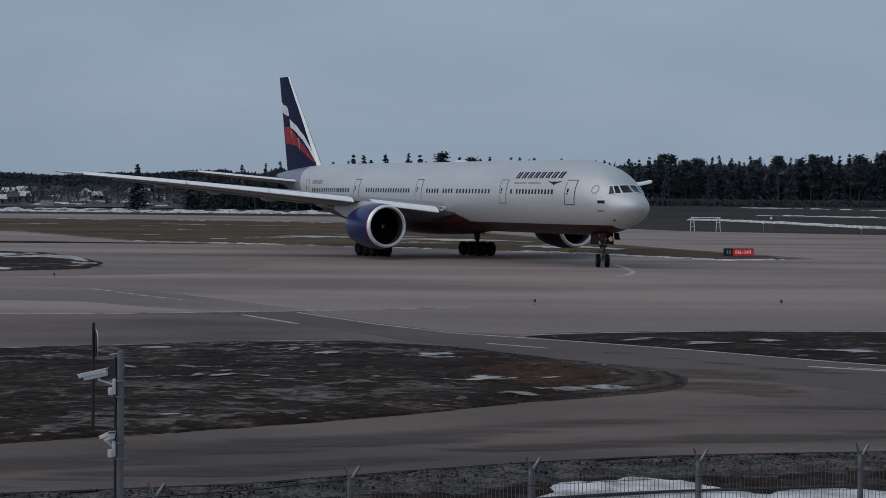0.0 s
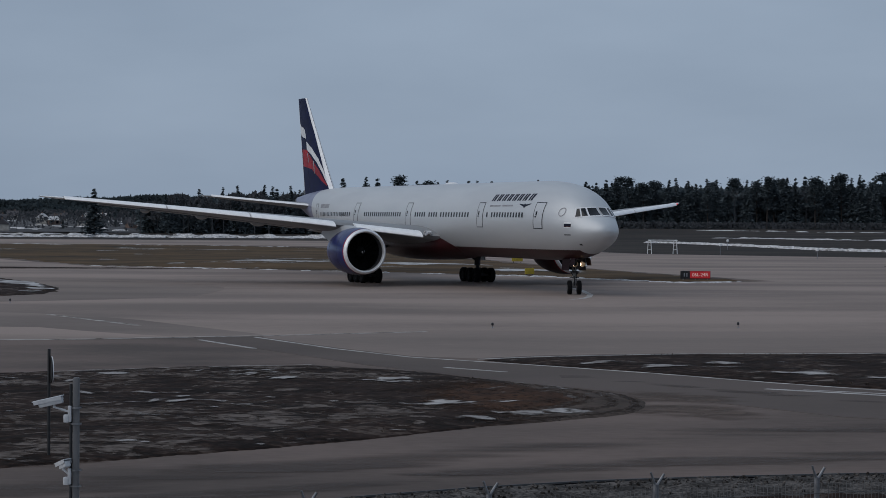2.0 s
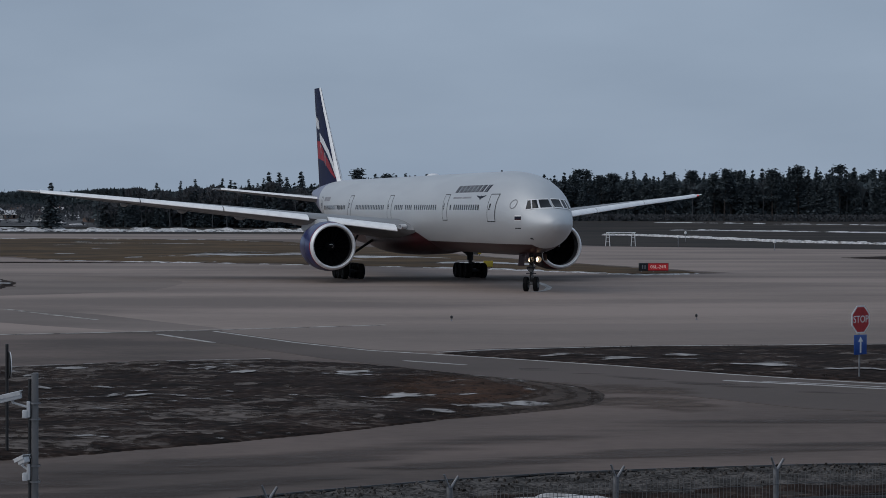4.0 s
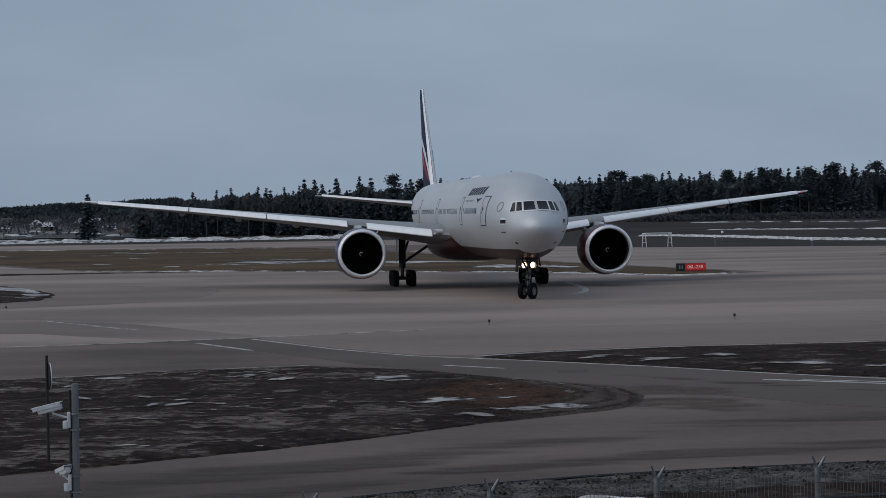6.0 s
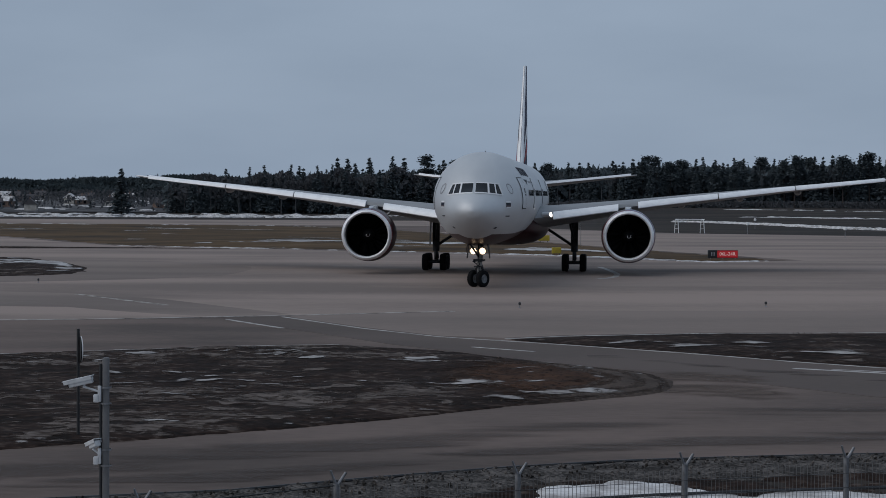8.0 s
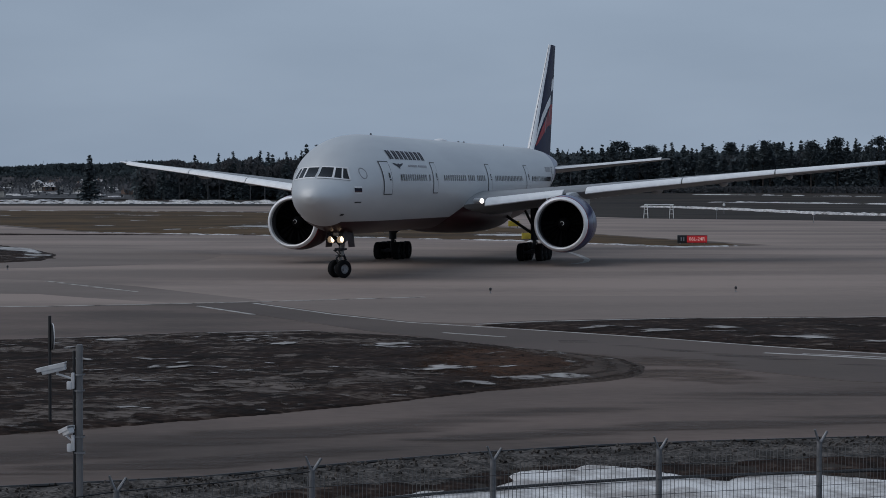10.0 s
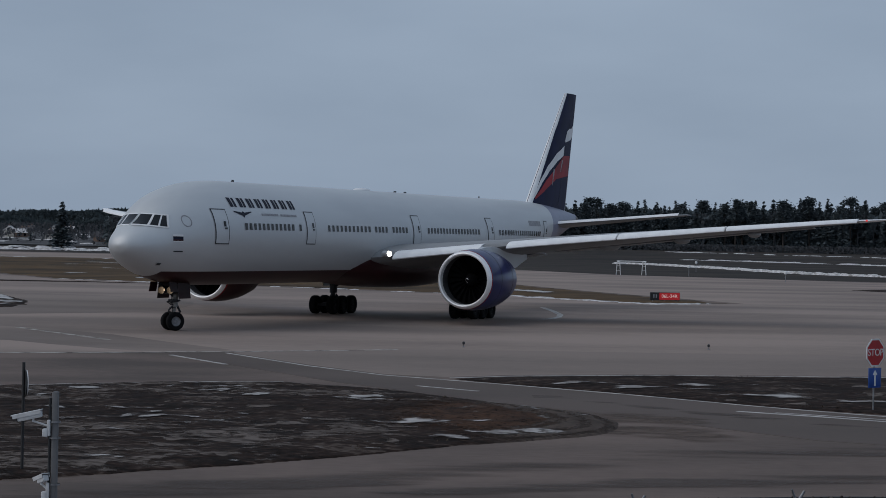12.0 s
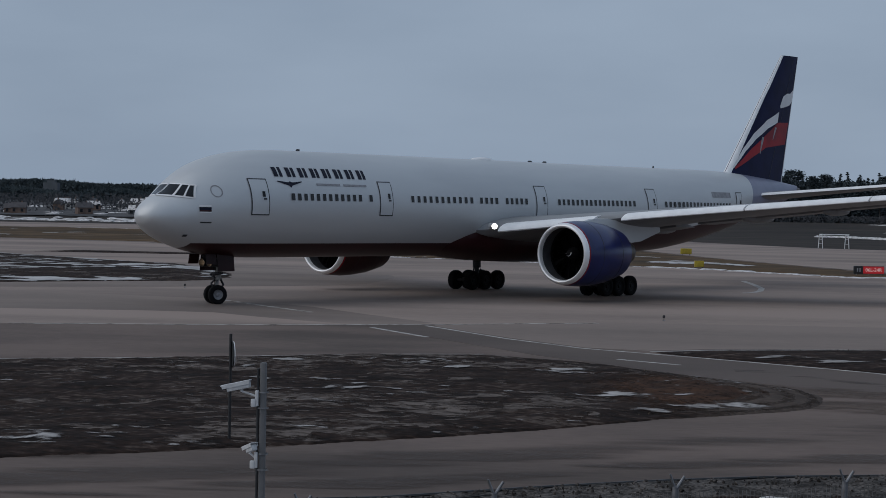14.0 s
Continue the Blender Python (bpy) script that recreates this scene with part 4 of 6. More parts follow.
        lathe(bm, [(-lip - k, rr), (-lip - k - 0.005, rr + 0.006), (-lip - k - 0.035, rr + 0.006), (-lip - k - 0.04, rr)], "x", 48, (0, y0, z0))
        part("cowl_seam", bm, M_SEAM, cowl)
    # core and exhaust cone
    bm = bmesh.new()
    lathe(bm, [(-lip - 4.4, 1.2), (-lip - 5.6, 1.08), (-lip - 6.8, 0.82), (-lip - 7.2, 0.70), (-lip - 7.2, 0.64), (-lip - 6.9, 0.6)], "x", 32, (0, y0, z0 + 0.05))
    lathe(bm, [(-lip - 6.6, 0.45), (-lip - 7.4, 0.34), (-lip - 8.3, 0.03)], "x", 20, (0, y0, z0 + 0.05))
    part("exhaust_nozzle", bm, M_HOT, cowl)
    # pylon
    bm = bmesh.new()
    rows = []
    for s, zb, zt, w in ((27.9, z0 + 1.92, z0 + 1.97, 0.10), (28.8, z0 + 1.8, z0 + 2.13, 0.25), (30.2, z0 + 1.5, z0 + 2.16, 0.30), (32.0, z0 + 0.6, z0 + 1.95, 0.30), (34.0, z0 + 0.75, z0 + 1.75, 0.26), (36.5, z0 + 1.35, z0 + 1.65, 0.12)):
        rows.append([(-s, y0 - w, zb), (-s, y0 + w, zb), (-s, y0 + w * 0.8, zt), (-s, y0 - w * 0.8, zt)])
    loft(bm, rows, caps=True)
    bmesh.ops.recalc_face_normals(bm, faces=bm.faces)
    part("pylon", bm, M_SILVER, plane, "silver-grey engine pylon")
    # strake on the inner shoulder of the cowl
    bm = bmesh.new()
    a = math.pi / 2 + side * 0.7
    c, s = math.cos(a), math.sin(a)
    rows = [[(-lip - 1.6 - k, y0 + r * c, z0 + r * s) for r in (1.9, 1.96 + h)] for k, h in ((0, 0), (0.8, 0.32), (1.5, 0.36))]
    loft(bm, rows, closed=False)
    bmesh.ops.solidify(bm, geom=list(bm.faces), thickness=0.03)
    part("strake", bm, M_WHITE, cowl)
    return fan


FIN_LE, FIN_TE = ((61.3, 8.7), (70.0, 18.45)), ((70.4, 8.0), (72.8, 18.5))


def fin_point(u, v, side=0, out=0.0):
    (a, za), (b, zb) = FIN_LE
    (c, zc), (d, zd) = FIN_TE
    s0, z0 = a + (b - a) * v, za + (zb - za) * v
    s1, z1 = c + (d - c) * v, zc + (zd - zc) * v
    s, z = s0 + (s1 - s0) * u, z0 + (z1 - z0) * u
    ch = s1 - s0
    th = ch * 0.055 * (2.6 * math.sqrt(max(u, 0)) * (1 - u) + 0.02)
    return Vector((-s, side * (th + out), z))


def build_tail(plane):
    us = (0, 0.02, 0.06, 0.14, 0.28, 0.45, 0.65, 0.85, 1.0)
    bm = bmesh.new()
    rings = []
    for v in np.linspace(-0.06, 1.0, 10):
        rings.append([fin_point(u, v, 1) for u in us] + [fin_point(u, v, -1) for u in us[-1:0:-1]])
    loft(bm, rings, caps=True)
    bmesh.ops.recalc_face_normals(bm, faces=bm.faces)
    fin = part("tail_fin", bm, M_NAVY, plane, "tall navy tail fin with white and red ribbons")
    for side in (1, -1):
        # bright leading edge
        rows = [[fin_point(u, v, side, 0.012) for u in (0.0, 0.01, 0.03, 0.055 if v < 0.7 else 0.07)] for v in np.linspace(0.0, 1.0, 12)]
        part("fin_leading_edge", plate(rows, 0.01), M_SLAT, fin, "bright metal leading edge")

        def ribbon(name, low, high, mat, label, out):
            rows = []
            for k in np.linspace(0, 1, 25):
                at = lambda t: (float(np.interp(k, np.linspace(0, 1, len(t)), [p[0] for p in t])), float(np.interp(k, np.linspace(0, 1, len(t)), [p[1] for p in t])))
                (u0, v0), (u1, v1) = at(low), at(high)
                rows.append([fin_point(u0 + (u1 - u0) * w, v0 + (v1 - v0) * w, side, out) for w in (0, 0.25, 0.5, 0.75, 1)])
            part(name, plate(rows, 0.01), mat, fin, label)

        ribbon("white_ribbon", [(0.60, 0.575), (0.68, 0.585), (0.80, 0.60), (0.90, 0.615), (0.985, 0.65)], [(0.57, 0.59), (0.60, 0.67), (0.72, 0.70), (0.86, 0.705), (0.985, 0.745)], M_WHITE, "white painted ribbon", 0.016)
        ribbon("white_ribbon", [(0.06, 0.05), (0.12, 0.19), (0.22, 0.30), (0.40, 0.40), (0.61, 0.46)], [(0.04, 0.06), (0.07, 0.21), (0.14, 0.34), (0.31, 0.46), (0.58, 0.545)], M_WHITE, "white painted ribbon", 0.018)
        ribbon("red_ribbon", [(0.08, 0.04), (0.28, 0.16), (0.48, 0.25), (0.70, 0.28), (0.95, 0.31)], [(0.07, 0.06), (0.20, 0.22), (0.42, 0.36), (0.62, 0.46), (0.95, 0.48)], M_RED, "red painted ribbon", 0.014)
        for u0, v0, u1, v1 in ((0.35, 0.325, 0.39, 0.19), (0.60, 0.42, 0.59, 0.32)):
            ribbon("ribbon_fold", [(u0 - 0.03, v0), (u1 - 0.004, v1)], [(u0 + 0.02, v0), (u1 + 0.004, v1)], M_PALE, "pale painted fold", 0.022)
        rows = [[fin_point(u, v, side, 0.012) for u in (0.985, 1.0)] for v in np.linspace(0.02, 1.0, 8)]
        part("fin_trailing_edge", plate(rows, 0.01), M_WHITE, fin)
        rows = [[fin_point(u, v, side, 0.010) for u in (0.70, 0.706)] for v in np.linspace(0.03, 0.97, 8)]
        part("rudder_seam", plate(rows, 0.008), M_SEAM, fin)
        # tailplane
        bm = bmesh.new()
        rings = []
        for y, le, te, z in ((0.6, 63.0, 70.6, 6.95), (1.6, 63.9, 70.8, 7.02), (5.5, 67.0, 71.6, 7.45), (10.2, 70.6, 72.6, 7.97), (10.76, 71.3, 72.8, 8.03)):
            ch = te - le
            rings.append([(-(le + u * ch), side * y, z + k * ch * 0.8) for u, k in AIRFOIL])
        loft(bm, rings, caps=True)
        bmesh.ops.recalc_face_normals(bm, faces=bm.faces)
        stab = part("tailplane", bm, M_WING, plane, "grey swept tailplane")
        rows = [[(-(le + u), side * y, z + dz) for u, dz in ((-0.02, 0), (0.05, 0.10), (0.28, 0.20))] for y, le, z in ((1.7, 63.98, 7.03), (5.5, 67.0, 7.45), (10.2, 70.6, 7.97))]
        part("tailplane_edge", plate([[Vector(p) for p in r] for r in rows], 0.02), M_SLAT, stab, "bright metal leading edge")
    bm = bmesh.new()
    lathe(bm, [(-72.6, 0.30), (-73.3, 0.22), (-73.5, 0.12), (-73.4, 0.1)], "x", 16, (0, 0, 7.6))
    part("exhaust_pipe", bm, M_HOT, plane)


def wheel_mesh(r, w, rim):
    """Tyre and rim, turning about y."""
    bm = bmesh.new()
    lathe(bm, [(-w * 0.42, r * 0.52), (-w * 0.5, r * 0.62), (-w * 0.5, r * 0.84), (-w * 0.42, r * 0.95), (-w * 0.25, r), (w * 0.25, r), (w * 0.42, r * 0.95), (w * 0.5, r * 0.84), (w * 0.5, r * 0.62), (w * 0.42, r * 0.52)], "y", 32)
    n = len(bm.faces)
    for sg in (-1, 1):
        lathe(bm, [(sg * w * 0.42, r * 0.525), (sg * w * 0.30, r * 0.46), (sg * w * 0.22, r * 0.22), (sg * w * 0.38, r * 0.18), (sg * w * 0.40, 0.01)], "y", 24)
        for i in range(8):
            a = i * math.pi / 4
            rod(bm, (r * 0.36 * math.cos(a), sg * w * 0.24, r * 0.36 * math.sin(a)), (r * 0.36 * math.cos(a), sg * w * 0.31, r * 0.36 * math.sin(a)), r * 0.06, seg=6)
    bmesh.ops.recalc_face_normals(bm, faces=bm.faces)
    bm.faces.ensure_lookup_table()
    for f in bm.faces[n:]:
        f.material_index = 1
    me = bpy.data.meshes.new("wheel")
    bm.to_mesh(me)
    bm.free()
    me.materials.append(M_TYRE)
    me.materials.append(rim)
    return me


def build_nose_gear(plane):
    gear = new("nose_gear")
    gear.parent = plane
    gear.location = (-5.98, 0, 0)
    bm = bmesh.new()
    rod(bm, (0, 0, 0.54), (-0.12, 0, 1.5), 0.10, 0.11)
    rod(bm, (-0.12, 0, 1.35), (-0.25, 0, 3.1), 0.17, 0.20)
    rod(bm, (0, -0.42, 0.54), (0, 0.42, 0.54), 0.07)
    part("strut", bm, M_NOSELEG, gear)
    bm = bmesh.new()
    rod(bm, (-0.14, 0.05, 1.55), (0.25, 0.03, 1.15), 0.04)
    rod(bm, (-0.14, -0.05, 1.55), (0.25, -0.03, 1.15), 0.04)
    rod(bm, (0.25, 0, 1.15), (0.02, 0, 0.66), 0.05)
    rod(bm, (-0.15, 0.0, 1.8), (1.1, 0.0, 3.0), 0.06)
    part("drag_brace", bm, M_GEAR, gear)
    bm = bmesh.new()
    box(bm, 0.02, 0, 1.72, 0.25, 0.62, 0.12, bevel=0.02)
    rod(bm, (0.0, -0.36, 1.3), (0.0, 0.36, 1.3), 0.035)
    part("steering_collar", bm, M_GEAR, gear)
    for sy in (-1, 1):
        bm = bmesh.new()
        rod(bm, (-0.35, sy * 0.22, 1.72), (0.25, sy * 0.22, 1.62), 0.06, seg=8)
        rod(bm, (0.22, sy * 0.22, 1.62), (0.02, sy * 0.12, 1.45), 0.035, seg=6)
        part("steering_cylinder", bm, M_GEAR, gear)
    bm = bmesh.new()
    rod(bm, (-0.20, 0.06, 1.55), (-0.48, 0.05, 1.05), 0.045, seg=6)
    rod(bm, (-0.20, -0.06, 1.55), (-0.48, -0.05, 1.05), 0.045, seg=6)
    rod(bm, (-0.48, 0, 1.07), (-0.05, 0, 0.64), 0.055, seg=6)
    part("torque_link", bm, M_GEAR, gear)
    bm = bmesh.new()
    tube(bm, [(0.12, 0.1, 2.6), (0.16, 0.12, 2.0), (0.10, 0.15, 1.4), (0.06, 0.12, 0.7)], 0.018, 6)
    part("hose", bm, M_TYRE, gear)
    for y, z, r in ((-0.29, 2.30, 0.23), (0.29, 2.30, 0.23), (-0.24, 2.80, 0.10), (0.24, 2.80, 0.10)):
        bm = bmesh.new()
        lathe(bm, [(-0.42, 0.04), (-0.38, r * 0.8), (-0.28, r), (0.34, r), (0.34, r - 0.015), (-0.29, r - 0.02)], "x", 24, (-5.52, y, z))
        part("landing_lamp", bm, M_DARK, plane, "landing lamp housing on the nose leg")
        bm = bmesh.new()
        lathe(bm, [(-0.30, r - 0.015), (-0.28, r * 0.6), (-0.27, 0.005)], "x", 24, (-5.52, y, z))
        part("lamp_lens", bm, M_LAMP if r > 0.2 else M_AMBER, plane, "brightly lit lamp lens")
    me = wheel_mesh(0.535, 0.34, M_RIM)
    wheels = []
    for y in (-0.36, 0.36):
        w = new("nose_wheel", me)
        w.parent = gear
        wheels.append((w, Vector((0, y, 0.535)), 0.535))
    # doors hang beside the leg
    for sd in (-1, 1):
        bm = bmesh.new()
        for (x0, x1, drop) in ((-4.55, -5.35, 0.55), (-5.45, -6.75, 0.95)):
            rows = [[Vector((x, sd * (0.62 + k * 0.10), 2.78 - k * drop)) for k in (0, 0.5, 1)] for x in np.linspace(x0, x1, 3)]
            vs = loft(bm, rows, closed=False)
        bmesh.ops.solidify(bm, geom=list(bm.faces), thickness=0.05)
        part("nose_gear_door", bm, M_BELLY, plane, "open dark red nose gear door")
    return gear, wheels


def build_main_gear(plane, side):
    gear = new("main_gear")
    gear.parent = plane
    gear.location = (-37.1, side * 5.48, 0)
    bm = bmesh.new()
    rod(bm, (0, 0, 0.72), (0, 0, 1.75), 0.15, 0.15, 14)
    rod(bm, (0, 0, 1.5), (0.1, 0, 4.0), 0.28, 0.30, 14)
    part("strut", bm, M_GEAR, gear)
    bm = bmesh.new()
    rod(bm, (0, 0, 1.9), (0.1, -side * 2.2, 3.35), 0.11)
    rod(bm, (0.05, 0, 2.3), (1.9, -side * 0.3, 3.7), 0.10)
    part("side_brace", bm, M_GEAR, gear)
    bm = bmesh.new()
    box(bm, 0, 0, 0.70, 3.1, 0.26, 0.28, bevel=0.06)
    for x in (-1.45, 0, 1.45):
        rod(bm, (x, -0.68, 0.66), (x, 0.68, 0.66), 0.10)
    rod(bm, (0.3, 0.0, 1.5), (0.55, 0, 0.85), 0.06)
    rod(bm, (-0.25, 0.12, 1.4), (-0.9, 0.12, 0.9), 0.05)
    part("bogie_beam", bm, M_GEAR, gear)
    bm = bmesh.new()
    rows = [[Vector((x, side * (0.42 + 0.06 * k), 4.0 - 2.0 * k)) for k in (0, 0.5, 1)] for x in (-0.75, 0, 0.75)]
    loft(bm, rows, closed=False)
    bmesh.ops.solidify(bm, geom=list(bm.faces), thickness=0.06)
    part("leg_door", bm, M_SILVER, gear, "grey leg door")
    wheels = []
    for x in (-1.45, 0, 1.45):
        for y in (-0.70, 0.70):
            w = new("main_wheel", MAIN_WHEEL)
            w.parent = gear
            wheels.append((w, Vector((x, y, 0.66)), 0.66))
    return wheels


airliner = thing("airliner", "long silver-grey twin-engine airliner with navy tail, taxiing", "airliner")
build_fuselage(airliner)
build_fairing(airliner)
build_windows(airliner)
build_doors(airliner)
build_livery(airliner)
for sd in (1, -1):
    build_wing(airliner, sd)
FANS = [build_engine(airliner, sd) for sd in (1, -1)]
build_tail(airliner)
MAIN_WHEEL = wheel_mesh(0.66, 0.5, M_DARKRIM)
NOSE_GEAR, WHEELS = build_nose_gear(airliner)
for sd in (1, -1):
    WHEELS += build_main_gear(airliner, sd)

# ---- the verge, the fence and the poles near the camera ----


def make_ditch():
    xs, ys = np.arange(-14, 16, 0.14), np.arange(24, 46, 0.14)
    X, Y = np.meshgrid(xs, ys)
    d = edge_y(X) - Y
    base = ground_z(X, Y)
    rough = (fbm(X, Y, 0.5, 3, 2) - 0.5) * 0.10
    band = (d > 0.1) & (d < 2.4 + 2.0 * (fbm(X, Y, 2.0, 2, 3) - 0.5))
    z = np.where(band, base + 0.035 + rough, base - 0.1)
    tagged(heightfield("gravel_verge", xs, ys, z, band, M_GRAVEL), "grey gravel and dirt along the road's edge", "gravel", kind="structure")
    turf_band = (d > 1.8) & (d < 9)
    z2 = np.where(turf_band, base + 0.02 + rough * 1.4, base - 0.1)
    tagged(heightfield("ditch_turf", xs, ys, z2, turf_band, M_TURF), "dark wet turf in the ditch by the fence", "grass", kind="structure")
    # the bank begins some way down the slope and reaches to the fence
    start = np.interp(X, [-6, -2, -0.6, 1.4, 2.0, 3.5, 4.7, 6, 7, 10], [5.0, 3.6, 3.0, 3.2, 2.3, 2.2, 2.5, 3.5, 3.4, 3.6])
    n = (fbm(X / 1.5, Y, 1.1, 4, 6) - 0.5) * 1.5
    deep = np.clip((d - start + n - 0.30) * 0.32, -0.1, 0.08)
    zs = base + deep + (fbm(X, Y, 0.45, 3, 7) - 0.5) * 0.07
    tagged(heightfield("ditch_snow", xs, ys, zs, (zs > base - 0.03) & turf_band, M_SNOW), "old snow bank lying in the ditch", "snow", kind="stuff")
    # stones
    bm = bmesh.new()
    rnd = random.Random(4)
    for _ in range(900):
        x = rnd.uniform(-9, 12)
        y = float(edge_y(x)) - abs(rnd.gauss(0.6, 0.7)) - 0.1
        r = rnd.uniform(0.012, 0.04)
        vs = bmesh.ops.create_icosphere(bm, subdivisions=1, radius=r)["verts"]
        m = Matrix.Translation((x, y, float(ground_z(x, y)) + 0.05)) @ Euler((rnd.random() * 3, rnd.random() * 3, 0)).to_matrix().to_4x4() @ Matrix.Diagonal((1.3, 1.0, 0.7, 1))
        bmesh.ops.transform(bm, matrix=m, verts=vs)
    tagged(put("verge_stones", bm, M_GRAVEL), "loose grey stones on the gravel verge", "stones", kind="stuff")
    # raw dark edge of the road's asphalt
    bm = bmesh.new()
    tube(bm, [(x, float(edge_y(x)) - 0.02, -0.005) for x in np.arange(-12, 14, 0.5)], 0.035, 6)
    tagged(put("road_edge", bm, M_DARK), "raw dark broken edge of the asphalt", "road edge", kind="structure")
    # dark pipe on the ground along the ditch
    bm = bmesh.new()
    pts = [(x, float(edge_y(x)) - 3.95) for x in np.arange(-8, 14.1, 1.0)]
    tube(bm, [(x, y, float(ground_z(x, y)) + 0.13) for x, y in pts], 0.03)
    tagged(put("ground_pipe", bm, M_DARK), "black pipe lying along the ditch", "pipe")


def make_fence():
    spots = [(-9.9, 17.2), (-7.8, 19.1), (-5.7, 21.0), (-3.56, 22.95), (-1.36, 24.6), (0.95, 25.6), (3.25, 26.6), (5.6, 27.4), (8.0, 28.2), (10.4, 29.0)]
    fence = thing("fence", "galvanised mesh security fence with forked post tops", "fence")
    low, top = -0.45, 2.0
    bm = bmesh.new()
    rod(bm, (0, 0, low - 0.1), (0, 0, top - 0.14), 0.042, 0.040, 12)
    post_mesh = put("post", bm, M_STEEL, fence, "round grey steel post").data
    first = fence.children[0]
    bmA = bmesh.new()
    rod(bmA, (0, 0, top - 0.18), (0.115, 0.04, top + 0.0), 0.026, 0.018, 8)
    arm_a = put("fork_arm", bmA, M_STEEL, first).data
    bmB = bmesh.new()
    rod(bmB, (0, 0, top - 0.18), (-0.075, -0.03, top + 0.03), 0.022, 0.014, 8)
    arm_b = put("fork_arm", bmB, M_STEEL, first).data
    first.location = (*spots[0], 0)
    for x, y in spots[1:]:
        p = new("post", post_mesh)
        p.parent, p.location = fence, (x, y, 0)
        for m in (arm_a, arm_b):
            a = new("fork_arm", m)
            a.parent = p
    for (x0, y0), (x1, y1) in zip(spots, spots[1:]):
        verts, faces = [], []

        def wire(ax, ay, az, bx, by, bz, r):
            k = len(verts)
            d = Vector((bx - ax, by - ay, bz - az)).normalized()
            u = d.orthogonal().normalized() * r
            w = d.cross(u)
            for px, py, pz in ((ax, ay, az), (bx, by, bz)):
                for o in (u, -0.5 * u + 0.87 * w, -0.5 * u - 0.87 * w):
                    verts.append((px + o.x, py + o.y, pz + o.z))
            faces.extend([(k, k + 1, k + 4, k + 3), (k + 1, k + 2, k + 5, k + 4), (k + 2, k, k + 3, k + 5)])

        n = 44
        for i in range(1, n):
            t = i / n
            wire(x0 + (x1 - x0) * t, y0 + (y1 - y0) * t - 0.06, low, x0 + (x1 - x0) * t, y0 + (y1 - y0) * t - 0.06, top - 0.20, 0.0042)
        for z in np.arange(low + 0.1, top - 0.18, 0.2):
            wire(x0, y0 - 0.06, z, x1, y1 - 0.06, z, 0.0042)
        me = bpy.data.meshes.new("mesh_panel")
        me.from_pydata(verts, [], faces)
        me.update()
        put("mesh_panel", me, M_WIRE, fence, "welded wire mesh panel", smooth=False)
    # one slack strand along the fork tops
    bm = bmesh.new()
    for (x0, y0), (x1, y1) in zip(spots[:4], spots[1:5]):
        mx, my = (x0 + x1) / 2, (y0 + y1) / 2
        rod(bm, (x0, y0, top - 0.16), (mx, my, top - 0.18), 0.008, seg=5)
        rod(bm, (mx, my, top - 0.18), (x1, y1, top - 0.16), 0.008, seg=5)
    part("top_strand", bm, M_DARK, fence)


def make_camera_pole():
    pole = thing("camera_pole", "grey steel pole carrying two white surveillance cameras", "pole", at=pose(-5.10, 29.5, 0))
    bm = bmesh.new()
    box(bm, 0, 0, 1.29, 0.095, 0.095, 3.5, bevel=0.02)
    part("shaft", bm, M_POLE, pole)
    bm = bmesh.new()
    rod(bm, (-0.075, -0.02, -0.4), (-0.075, -0.02, 2.95), 0.022, seg=8)
    part("conduit", bm, M_DARK, pole)
    for z, l, rz, tilt in ((2.67, 0.37, 178, 13), (1.735, 0.18, 135, 20)):
        turn = Euler((0, radians(tilt), radians(rz))).to_matrix().to_4x4()
        base = Matrix.Translation((-0.37 if l > 0.3 else -0.16, -0.05, z)) @ turn
        bm = bmesh.new()
        box(bm, 0, 0, 0, l, 0.11, 0.095, bevel=0.02)
        bmesh.ops.transform(bm, matrix=base, verts=bm.verts)
        body = part("surveillance_camera", bm, M_CASE, pole, "white box surveillance camera")
        bm = bmesh.new()
        box(bm, 0.03, 0, 0.062, l + 0.10, 0.135, 0.014, bevel=0.004)
        box(bm, 0.03, 0.064, 0.035, l + 0.06, 0.008, 0.05)
        box(bm, 0.03, -0.064, 0.035, l + 0.06, 0.008, 0.05)
        bmesh.ops.transform(bm, matrix=base, verts=bm.verts)
        part("sun_shield", bm, M_CASE, body)
        bm = bmesh.new()
        lathe(bm, [(l / 2 - 0.01, 0.044), (l / 2 + 0.012, 0.042), (l / 2 + 0.006, 0.03), (l / 2 + 0.006, 0.001)], "x", 16)
        bmesh.ops.transform(bm, matrix=base, verts=bm.verts)
        part("camera_lens", bm, M_GLASS, body)
        bm = bmesh.new()
        rod(bm, (-0.32 if l > 0.3 else -0.18, -0.05, z - 0.07), (-0.10, -0.04, z - 0.14), 0.016, seg=8)
        rod(bm, (-0.32 if l > 0.3 else -0.18, -0.05, z - 0.02), (-0.32 if l > 0.3 else -0.18, -0.05, z - 0.08), 0.02, seg=8)
        box(bm, -0.085, -0.05, z - 0.17, 0.05, 0.08, 0.24, bevel=0.01)
        part("bracket", bm, M_CASE, pole, "white wall bracket")
        bm = bmesh.new()
        box(bm, -0.135, -0.06, z - 0.24, 0.08, 0.08, 0.12, bevel=0.015)
        part("junction_box", bm, M_CASE, pole, "white junction box")
        for dz in (-0.08, -0.32):
            bm = bmesh.new()
            lathe(bm, [(z + dz - 0.012, 0.085), (z + dz + 0.012, 0.085)], "z", 12)
            part("clamp_band", bm, M_STEEL, pole)


